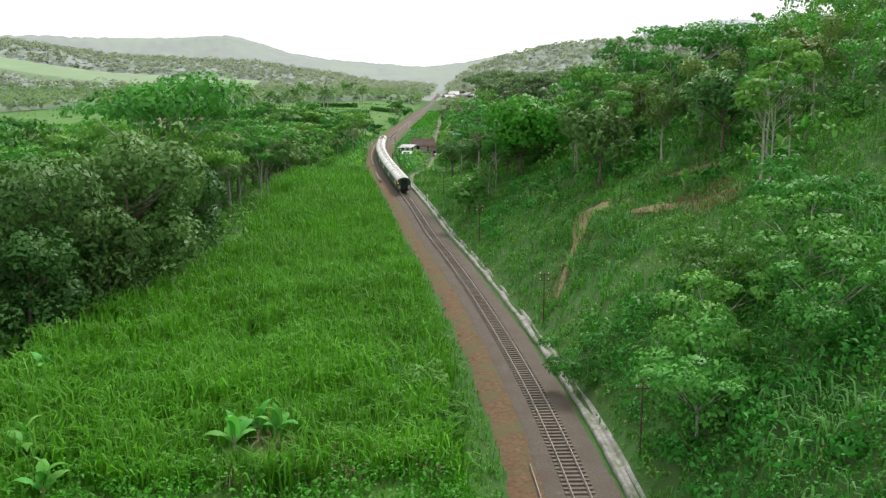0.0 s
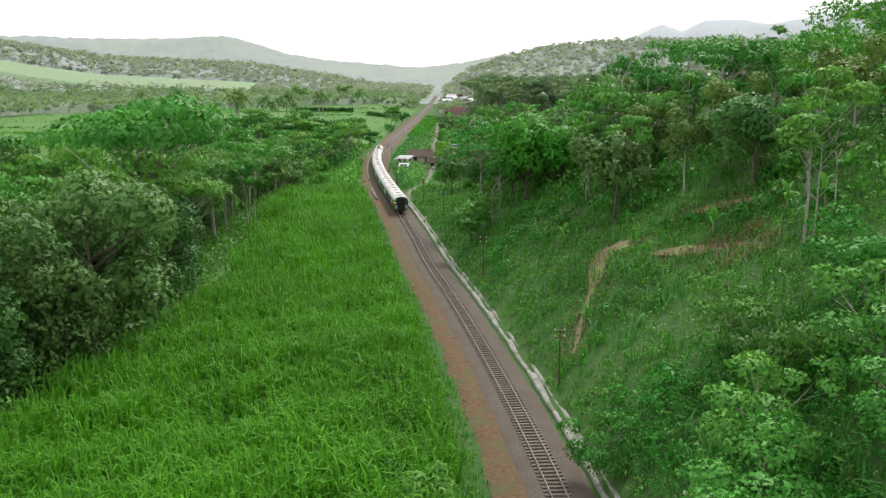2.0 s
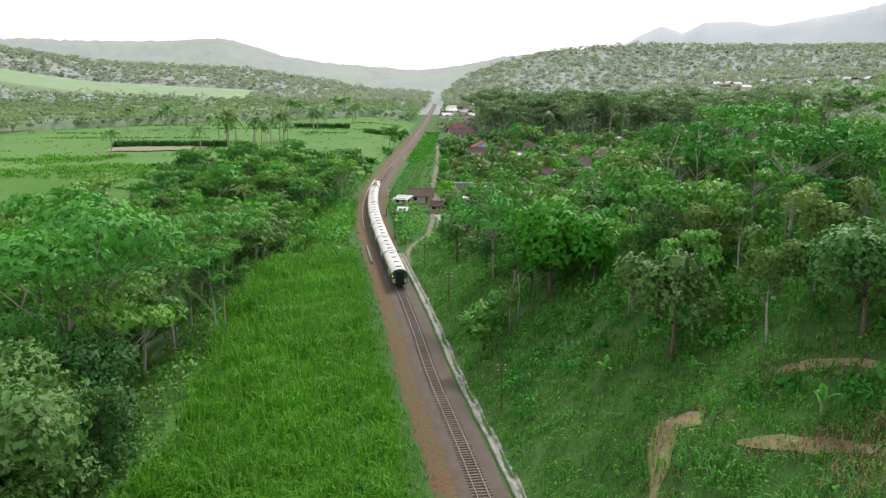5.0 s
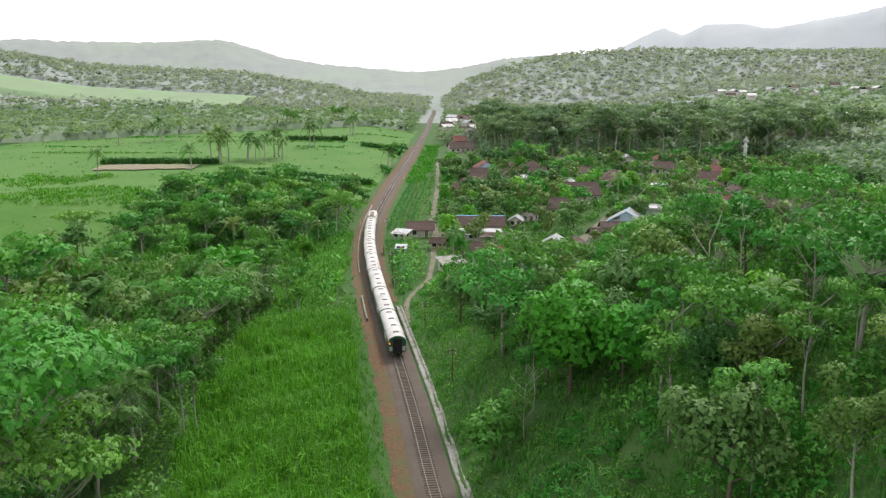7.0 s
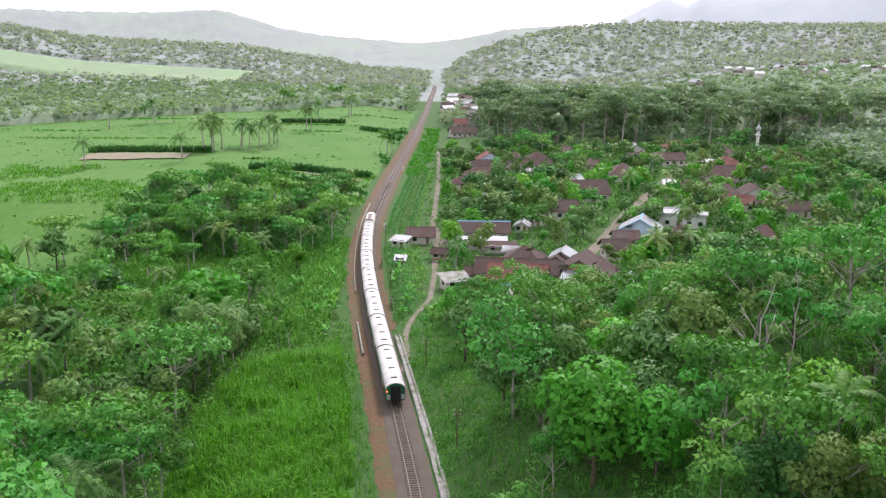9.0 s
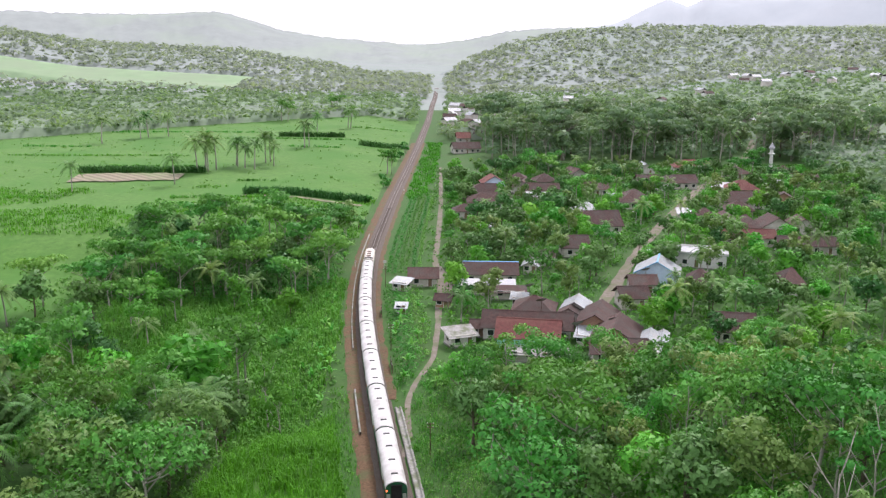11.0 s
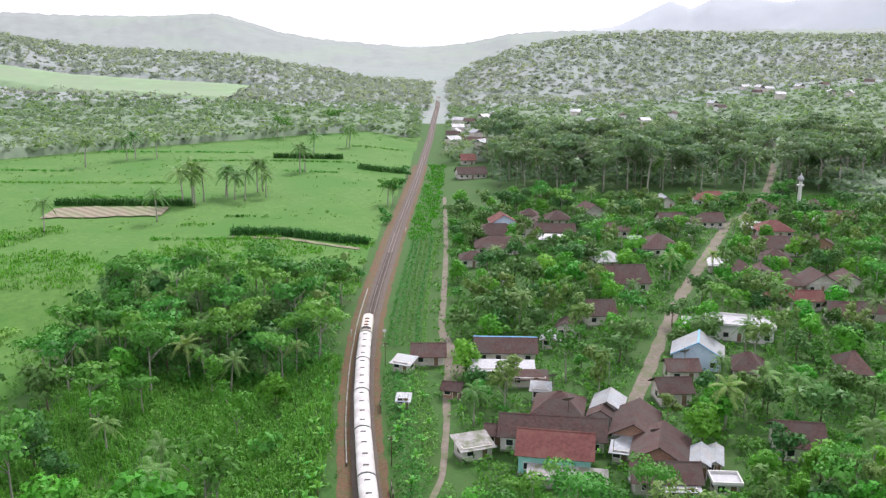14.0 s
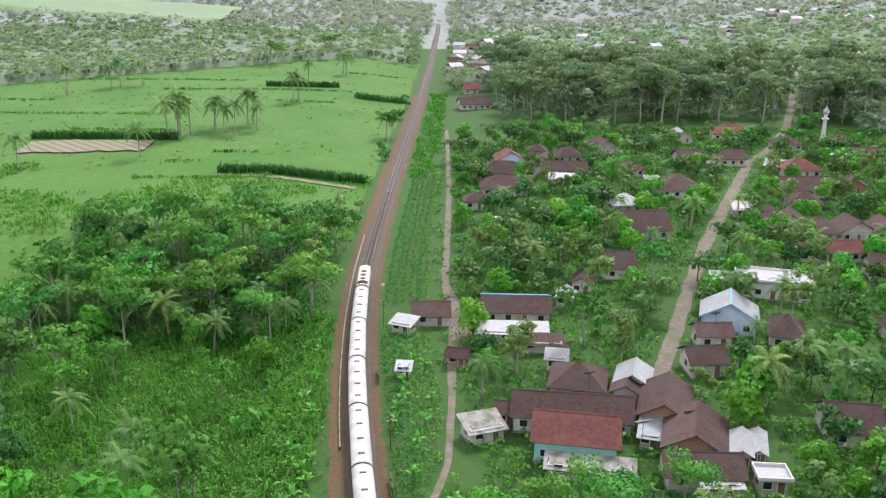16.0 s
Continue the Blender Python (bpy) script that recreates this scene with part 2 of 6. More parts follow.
# ---------- mesh tools ----------
class Shell:
    """Collects faces for one mesh."""

    def __init__(self):
        self.v, self.f, self.m = [], [], []

    def add(self, verts, faces, mat=0):
        o = len(self.v)
        self.v += [tuple(p) for p in verts]
        self.f += [tuple(o + i for i in q) for q in faces]
        self.m += [mat] * len(faces)
        return self

    def box(self, c, s, rz=0.0, mat=0, bevel=0.0, taper=1.0):
        """A box at centre c with edges s; its four upright edges cut off by bevel, its top scaled by taper."""
        hx, hy, hz = s[0] / 2, s[1] / 2, s[2] / 2
        b = min(bevel, hx * 0.9, hy * 0.9)
        ring = [(hx, hy - b), (hx - b, hy), (-hx + b, hy), (-hx, hy - b), (-hx, -hy + b), (-hx + b, -hy), (hx - b, -hy), (hx, -hy + b)] if b else [(hx, hy), (-hx, hy), (-hx, -hy), (hx, -hy)]
        n, ca, sa = len(ring), math.cos(rz), math.sin(rz)
        vs = []
        for z, k in ((-hz, 1.0), (hz, taper)):
            vs += [(c[0] + k * (x * ca - y * sa), c[1] + k * (x * sa + y * ca), c[2] + z) for x, y in ring]
        fs = [tuple(range(n - 1, -1, -1)), tuple(range(n, 2 * n))] + [(i, (i + 1) % n, n + (i + 1) % n, n + i) for i in range(n)]
        return self.add(vs, fs, mat)

    def tube(self, pts, radii, n=6, mat=0, cap=True):
        pts = [Vector(p) for p in pts]
        vs, fs = [], []
        for i, p in enumerate(pts):
            t = (pts[min(i + 1, len(pts) - 1)] - pts[max(i - 1, 0)]).normalized()
            a = t.orthogonal().normalized()
            b = t.cross(a)
            vs += [p + radii[i] * (math.cos(k * math.tau / n) * a + math.sin(k * math.tau / n) * b) for k in range(n)]
        for i in range(len(pts) - 1):
            fs += [(i * n + k, i * n + (k + 1) % n, (i + 1) * n + (k + 1) % n, (i + 1) * n + k) for k in range(n)]
        if cap:
            fs += [tuple(range(n - 1, -1, -1)), tuple((len(pts) - 1) * n + k for k in range(n))]
        return self.add(vs, fs, mat)

    def prism(self, outline, a, b, mat=0):
        """A closed outline of (x, z) pushed along y from a to b."""
        n = len(outline)
        vs = [(x, a, z) for x, z in outline] + [(x, b, z) for x, z in outline]
        fs = [tuple(range(n)), tuple(range(2 * n - 1, n - 1, -1))] + [(i, n + i, n + (i + 1) % n, (i + 1) % n) for i in range(n)]
        return self.add(vs, fs, mat)

    def mesh(self, name, mats, smooth=False):
        me = bpy.data.meshes.new(name)
        me.from_pydata(self.v, [], self.f)
        for x in mats if isinstance(mats, (list, tuple)) else [mats]:
            me.materials.append(x)
        me.polygons.foreach_set("material_index", self.m)
        if smooth:
            me.polygons.foreach_set("use_smooth", [True] * len(self.f))
        me.update()
        return me


def array_mesh(name, verts, faces, mats, idx=None, smooth=False, normals=None):
    """A mesh from numpy arrays of vertices (n, 3) and equal-sided faces (m, k)."""
    me = bpy.data.meshes.new(name)
    m, k = faces.shape
    me.vertices.add(len(verts))
    me.vertices.foreach_set("co", np.ascontiguousarray(verts, dtype=np.float32).ravel())
    me.loops.add(m * k)
    me.loops.foreach_set("vertex_index", np.ascontiguousarray(faces, dtype=np.int32).ravel())
    me.polygons.add(m)
    me.polygons.foreach_set("loop_start", np.arange(0, m * k, k, dtype=np.int32))
    for x in mats if isinstance(mats, (list, tuple)) else [mats]:
        me.materials.append(x)
    if idx is not None:
        me.polygons.foreach_set("material_index", np.asarray(idx, dtype=np.int32))
    if smooth:
        me.polygons.foreach_set("use_smooth", np.ones(m, dtype=bool))
    me.update(calc_edges=True)
    if normals is not None:                                # leaves lit as parts of their clump
        me.polygons.foreach_set("use_smooth", np.ones(m, dtype=bool))
        me.normals_split_custom_set_from_vertices(np.ascontiguousarray(normals, dtype=np.float32))
    return me


def part(name, mesh, parent, label="", m=None):
    ob = new(name, mesh)
    ob.parent = parent
    if m is not None:
        ob.matrix_basis = m
    if label:
        ob["label"] = label
    return ob


def thing(name, label, category, m=None, group="", kind="", mesh=None):
    ob = new(name, mesh)
    if m is not None:
        ob.matrix_basis = m
    return tagged(ob, label, category, group, kind)


def smooth_step(a, b, v):
    t = np.clip((np.asarray(v, float) - a) / (b - a), 0, 1)
    return t * t * (3 - 2 * t)


def wobble(x, y, scale, seed=0.0):
    """Smooth pseudo-noise from a few sines, about -1 to 1."""
    x, y = np.asarray(x, float) / scale, np.asarray(y, float) / scale
    return (np.sin(x * 1.3 + y * 0.7 + seed) + np.sin(-x * 0.8 + y * 1.7 + seed * 2.1) + np.sin(x * 2.6 - y * 1.9 + seed * 0.7) * 0.5 + np.sin(x * 3.1 + y * 3.7 + seed * 1.3) * 0.4) / 2.9


RNG = np.random.default_rng(7)

# ---------- the lie of the land ----------
TRACK_Y = [-60, 50, 68, 79, 92, 107, 129, 150, 165, 181, 208, 228, 251, 281, 310, 340, 372, 405, 442, 482, 545, 600, 640, 710, 790, 970, 1100, 1300, 1600]
TRACK_X = [10.2, 9.0, 8.1, 7.1, 5.7, 3.9, 0.9, -2.4, -4.1, -6.1, -9.9, -12.8, -15.9, -19.3, -21.3, -22.3, -22.1, -21.4, -20.7, -19.4, -17.4, -15.8, -14.8, -13.2, -11.2, -9.0, -6.6, -5.3, -4.5]
ys_fine = np.arange(-60, 1601, 1.0)
xs_fine = np.interp(ys_fine, TRACK_Y, TRACK_X)
kernel = np.hanning(37) / np.hanning(37).sum()
xs_fine[18:-18] = np.convolve(xs_fine, kernel, "valid")


def track_x(y):
    return np.interp(y, ys_fine, xs_fine)


def land(x, y):
    """Ground height: railway level 0, cutting and hill on one side, cane terrace and valley on the other."""
    x, y = np.asarray(x, float), np.asarray(y, float)
    d = x - track_x(y)
    hill = 44 * (1 - np.exp(-np.maximum(d - 3.6, 0) * 0.76 / 44)) * (1 - smooth_step(168, 238, y + 0.12 * d))
    hill += smooth_step(4, 12, d) * (0.7 * wobble(x, y, 9) + 0.35 * wobble(x, y, 3.3, 2)) * (1 - smooth_step(200, 240, y))
    village = 2.5 * smooth_step(10, 60, d) * smooth_step(200, 250, y)
    terrace = (3.7 + 0.5 * wobble(x, y, 14, 1)) * smooth_step(4.6, 9.5, -d) * (1 - smooth_step(206, 226, y))
    drop = -4.5 * smooth_step(31, 48, -x) * (1 - smooth_step(200, 226, y))
    hollow = -5.0 * smooth_step(6, 24, -d) * smooth_step(206, 226, y) * (1 - smooth_step(330, 378, y))
    plain = 3.2 * smooth_step(5, 45, -d) * smooth_step(330, 378, y)
    swell = 1.2 * wobble(x, y, 90, 4) * smooth_step(30, 90, np.abs(d)) * smooth_step(230, 330, y)
    rise = 16 * smooth_step(700, 1500, y) * smooth_step(40, 500, np.abs(d)) + 22 * smooth_step(150, 420, x) * smooth_step(180, 500, y) * smooth_step(0, 900, y)
    hill += 2.1 * np.exp(-((x - 19) / 6.5) ** 2 - ((y - 109) / 9.0) ** 2)
    return hill + village + terrace + drop + hollow + plain + swell + rise - 0.25


def sweep(name, mat, offsets, y0, y1, step, lift, kind="structure", follow=True, parent=None, label="", category="", jitter=0.0):
    """A band along the railway: offsets are (sideways, up) pairs of its cross-section; follow lays it on the land."""
    ys = np.arange(y0, y1 + step * 0.5, step)
    slope = np.gradient(track_x(ys), ys)
    cx = track_x(ys)
    k = np.sqrt(1 + slope ** 2)
    vs = []
    for o, up in offsets:
        oo = o + jitter * (wobble(ys, ys * 0 + o, 2.3, o) + 0.6 * wobble(ys, ys * 0, 0.9, o))
        px, py = cx + oo / k, ys - oo * slope / k
        pz = land(px, py) + up + lift if follow else np.full_like(px, up + lift)
        vs.append(np.stack([px, py, pz], 1))
    v = np.concatenate(vs)
    n, r = len(ys), len(offsets)
    i, j = np.meshgrid(np.arange(r - 1), np.arange(n - 1), indexing="ij")
    a = (i * n + j).ravel()
    f = np.stack([a, a + n, a + n + 1, a + 1], 1)
    ob = new(name, array_mesh(name, v, f, mat, smooth=False))
    if parent:
        ob.parent = parent
        return ob
    return tagged(ob, label, category, "", kind)


def ribbon(name, mat, pts, widths, lift, label, category, rough=0.4):
    """A road or path laid on the land along points in plan."""
    p = np.array(pts, float)
    s = np.concatenate([[0], np.cumsum(np.hypot(*np.diff(p, axis=0).T))])
    q = np.arange(0, s[-1], 1.5)
    cx, cy, w = np.interp(q, s, p[:, 0]), np.interp(q, s, p[:, 1]), np.interp(q, s, widths)
    ker = np.hanning(13) / np.hanning(13).sum()
    if len(q) > 20:
        cx[6:-6], cy[6:-6] = np.convolve(cx, ker, "valid"), np.convolve(cy, ker, "valid")
    tx, ty = np.gradient(cx), np.gradient(cy)
    ln = np.hypot(tx, ty)
    cols = []
    for k in (-0.5, -0.25, 0, 0.25, 0.5):
        ww = w * (k + 0.4 * rough * k * (wobble(cx, cy, 2.2, k) + 0.6 * wobble(cx, cy, 0.9, 3 * k)))
        px, py = cx + ty / ln * ww, cy - tx / ln * ww
        cols.append(np.stack([px, py, land(px, py) + lift - 0.06 * abs(k)], 1))
    v, n = np.concatenate(cols), len(q)
    i, j = np.meshgrid(np.arange(4), np.arange(n - 1), indexing="ij")
    a = (i * n + j).ravel()
    return tagged(new(name, array_mesh(name, v, np.stack([a, a + 1, a + n + 1, a + n], 1), mat)), label, category, "", "structure")

# ---------- ground ----------
def spread(a, b, near0, near1, step, growth):
    mid = list(np.arange(near0, near1 + step / 2, step))
    lo, hi, s = [], [], step
    p = near0
    while p > a:
        s *= growth
        p -= s
        lo.append(p)
    p, s = mid[-1], step
    while p < b:
        s *= growth
        p += s
        hi.append(p)
    return np.array(lo[::-1] + mid + hi)


gx, gy = spread(-3200, 3200, -60, 70, 1.5, 1.1), spread(-120, 4600, 20, 400, 2.0, 1.06)
GX, GY = np.meshgrid(gx, gy, indexing="ij")
GV = np.stack([GX, GY, land(GX, GY)], 2).reshape(-1, 3)
ii, jj = np.meshgrid(np.arange(len(gx) - 1), np.arange(len(gy) - 1), indexing="ij")
ga = (ii * len(gy) + jj).ravel()
GF = np.stack([ga, ga + len(gy), ga + len(gy) + 1, ga + 1], 1)
mid_x, mid_y = GV[GF, 0].mean(1), GV[GF, 1].mean(1)
mid_d = mid_x - track_x(mid_y)
is_field = (mid_y > 366 + 8 * wobble(mid_x, mid_y, 30)) & (mid_d < -7) & (mid_x > -260) & (mid_y < 830 - 0.9 * np.abs(mid_x + 60))
is_field |= (mid_x < -94) & (mid_y > 296) & (mid_x > -260) & (mid_y < 400)
is_field |= (mid_y < 222) & (mid_d < -8) & (mid_x > -30)
# ground past 900 m takes the hill colour with haze painted in
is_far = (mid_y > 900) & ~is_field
tagged(new("ground", array_mesh("ground", GV, GF, [GROUND, FIELD, HAZE_HILL], np.where(is_field, 1, np.where(is_far, 2, 0)), smooth=True)),
       "green valley ground with grass and fields", "ground", "", "structure")

# ---------- railway ----------
sweep("soil_shoulder", SOIL, [(-4.7, 0.0), (-4.0, 0.12), (-3.0, 0.1), (-1.9, 0.02)], 20, 640, 1.0, 0.05, label="bare brown earth shoulder beside the railway", category="ground", jitter=0.25)
sweep("soil_shoulder", SOIL, [(1.9, 0.02), (2.8, 0.06), (3.7, 0.02)], 236, 640, 1.0, 0.05, label="bare brown earth shoulder on the village side", category="ground", jitter=0.35)
sweep("ballast_bed", BALLAST, [(-2.6, -0.32), (-2.1, -0.1), (-1.4, -0.06), (-0.5, -0.08), (0.5, -0.08), (1.4, -0.06), (2.2, -0.1), (2.8, -0.3)], 20, 1300, 1.0, 0.0, follow=False,
      label="grey crushed-stone ballast bed with brown dust", category="ballast", jitter=0.12)
drain = sweep("drain_kerb", CONCRETE, [(2.95, -0.3), (2.95, 0.12), (3.3, 0.14), (3.32, -0.02), (3.75, -0.02), (3.77, 0.16), (4.1, 0.18), (4.12, -0.3)], 20, 232, 1.0, 0.0, follow=False,
              label="weathered concrete drain channel beside the track", category="drain", jitter=0.05)
wall_left = sweep("kerb_wall", CONCRETE, [(-3.15, -0.35), (-3.12, 0.45), (-2.92, 0.45), (-2.9, -0.35)], 262, 372, 1.0, 0.0, follow=False,
                  label="low whitewashed concrete kerb wall beside the track", category="wall")
sweep("kerb_wall", CONCRETE, [(-3.6, -0.35), (-3.57, 0.5), (-3.3, 0.5), (-3.27, -0.35)], 222, 240, 1.0, 0.0, follow=False,
      label="short low concrete kerb wall beside the track", category="wall")
railway = thing("railway_track", "single narrow-gauge railway track on concrete sleepers", "railway track", kind="structure")
RAIL = [(-0.07, 0.02), (-0.07, 0.04), (-0.015, 0.06), (-0.015, 0.13), (-0.036, 0.14), (-0.036, 0.175), (0.036, 0.175), (0.036, 0.14), (0.015, 0.13), (0.015, 0.06), (0.07, 0.04), (0.07, 0.02)]
for side in (-0.57, 0.57):
    sweep("rail", STEEL, [(side + a, b) for a, b in RAIL], 20, 1300, 1.5, 0.0, follow=False, parent=railway, label="worn steel rail")
SLEEPER_MESH = Shell().box((0, 0, -0.04), (2.0, 0.25, 0.13), bevel=0.02, taper=0.96).mesh("sleeper", SLEEPER)


def track_pose(y, z=0.0):
    s = (track_x(y + 0.5) - track_x(y - 0.5))
    return pose(float(track_x(y)), float(y), z, 0, 0, -math.degrees(math.atan(s)))


y, far_v, far_f = 40.0, [], []
count = 0
base = np.array([(-1, -0.12, -0.1), (1, -0.12, -0.1), (1, 0.12, -0.1), (-1, 0.12, -0.1), (-1, -0.12, 0.02), (1, -0.12, 0.02), (1, 0.12, 0.02), (-1, 0.12, 0.02)])
base_f = np.array([(4, 5, 6, 7), (0, 1, 5, 4), (1, 2, 6, 5), (2, 3, 7, 6), (3, 0, 4, 7)])
while y < 420:
    m = track_pose(y)
    if count < 300:
        part("sleeper", SLEEPER_MESH, railway, m=m)
    else:
        r = np.array(m)
        far_f.append(base_f + 8 * len(far_v))
        far_v.append(base @ r[:3, :3].T + r[:3, 3])
    count += 1
    y += 0.62
ob = part("far_sleepers", array_mesh("far_sleepers", np.concatenate(far_v), np.concatenate(far_f), SLEEPER), railway)
ob["kind"] = "stuff"
spare = sweep("spare_rail", STEEL, [(-2.62 + a, b - 0.1) for a, b in RAIL], 47, 58.5, 1.0, 0.0, follow=False, kind="", label="spare steel rail lying on the ballast shoulder", category="rail")

# ---------- roads and paths ----------
ROAD = [(31.5, 262), (33, 284), (39, 299), (48, 323), (62.5, 360), (83.5, 408), (106, 459), (121, 482), (146, 532), (177, 608), (226, 735)]
PATH = [(-8.4, 214), (-7.4, 222), (-8.6, 234), (-7, 246), (-4, 256), (-3, 280), (-3, 293), (-1, 312), (-4, 336), (-3, 371), (-2, 428), (-2, 531)]
ribbon("dirt_road", DUST, ROAD, [2.9] * 4 + [3.4] * 7, 0.12, "pale dusty village road", "road")
ribbon("footpath", DUST, PATH, [0.8, 0.9, 1.0, 1.0, 1.1, 1.3, 1.7, 4, 1.7, 1.7, 1.6, 1.6], 0.12, "pale dirt footpath beside the gardens", "path")
ribbon("house_yard", DUST, [(0.5, 302), (2, 318)], [6, 6], 0.1, "bare swept earth yard by a house", "yard")
SCARS = [[(12.3, 95), (14.8, 103), (17.8, 110.5), (21.5, 108.5)], [(21.8, 104.5), (24.5, 103), (27.5, 100.5), (29.5, 97)], [(27.5, 113), (31, 112), (34, 107)]]
for scar, widths in zip(SCARS, ([0.3, 0.6, 2.2, 1.2], [0.6, 1.6, 2.2, 0.9], [0.5, 1.5, 0.7])):
    ribbon("clay_scar", CLAY, scar, widths, 0.09, "bare ochre clay scar on the grassy slope", "bare soil", 1.6)
ribbon("ploughed_plot", PLOUGHED, [(-158, 470), (-140, 472), (-112, 474)], [20, 22, 16], 0.5, "ploughed pale brown field plot", "field")
ribbon("cut_strip", PLOUGHED, [(-78, 429), (-55, 427), (-31, 424)], [3, 3, 3], 0.3, "bare strip of earth below tall cane", "field")
# its mist is only in the pale field colour
ribbon("far_field", HAZE_FIELD, [(-620, 960), (-480, 940), (-380, 930)], [60, 60, 30], 0.6, "green far field with mist painted into its colour", "field")
ribbon("far_plot", PLOUGHED, [(-360, 960), (-270, 955)], [30, 26], 0.6, "bare brown far field plot", "field")

# ---------- plant geometry ----------
def unit(v):
    return v / np.maximum(np.linalg.norm(v, axis=-1, keepdims=True), 1e-9)


def leaf_quads(c, out, size, rng, ratio=0.5, tilt=0.8):
    """Kite-shaped leaves at points c that lie roughly across the directions out."""
    n = len(c)
    nrm = unit(out + tilt * rng.normal(size=(n, 3)) + np.array([0, 0, 0.35]))
    a = unit(np.cross(nrm, rng.normal(size=(n, 3))))
    b = np.cross(nrm, a)
    s = (size * (0.6 + 0.8 * rng.random(n)))[:, None]
    sag = nrm * s * 0.22
    v = np.stack([c - a * s * 0.5 - sag, c + b * s * ratio * 0.5, c + a * s * 0.55 - sag, c - b * s * ratio * 0.5], 1).reshape(-1, 3)
    f = np.arange(4 * n).reshape(-1, 4)
    outward = (nrm * out).sum(1) > 0
    f[outward] = f[outward][:, ::-1]
    face = nrm * np.where(outward, 1.0, -1.0)[:, None]
    return v, f, np.repeat(unit(out * 0.85 + 0.75 * face + np.array([0, 0, 0.1])), 4, 0)


def lobes_points(lobes, n, rng, low=-0.45):
    """Points near the surface of ellipsoid lobes (x, y, z, r, rz), few on their undersides."""
    L = np.array(lobes)
    w = L[:, 3] ** 2
    k = rng.choice(len(L), size=n, p=w / w.sum())
    u = unit(rng.normal(size=(n, 3)))
    u[:, 2] = np.where(u[:, 2] < low, -u[:, 2], u[:, 2])
    r = L[k, 3] * np.where(rng.random(n) < 0.16, 0.45 + 0.3 * rng.random(n), 0.78 + 0.3 * rng.random(n))
    return L[k, :3] + u * np.stack([r, r, r * L[k, 4]], 1), u


def limbed(h, r, fork, n_limbs, reach, rng, lean=0.04, up=0.6, sides=(6, 4, 3)):
    """A tapered trunk with limbs; returns the shell and the limb ends."""
    s = Shell()
    pts, x, y = [], 0.0, 0.0
    for i in range(6):
        pts.append((x, y, h * i / 5 - (0.4 if i == 0 else 0)))
        x += rng.normal() * lean * h / 5
        y += rng.normal() * lean * h / 5
    s.tube(pts, [r * (1.25 if i == 0 else 1 - 0.14 * i) for i in range(6)], sides[0])
    ends = []
    if sides[1] == 3:
        n_limbs = n_limbs * 2 // 3
    for k in range(n_limbs):
        f = fork + (1 - fork) * rng.random()
        q = f * 5
        i = min(int(q), 4)
        p0 = Vector(pts[i]).lerp(Vector(pts[i + 1]), q - i)
        a = rng.random() * math.tau
        ln = reach * (0.6 + 0.6 * rng.random())
        d = Vector((math.cos(a), math.sin(a), up * (0.6 + 0.8 * rng.random())))
        p1 = p0 + d * ln * 0.5
        p2 = p0 + d * ln + Vector((0, 0, 0.25 * ln * rng.random()))
        s.tube([p0, p1, p2], [r * 0.45, r * 0.28, r * 0.12], sides[1])
        a2 = a + rng.normal() * 0.7
        p3 = p1 + Vector((math.cos(a2), math.sin(a2), up)) * ln * 0.55
        s.tube([p1, p3], [r * 0.24, r * 0.1], sides[2])
        ends += [p2, p3]
    return s, ends


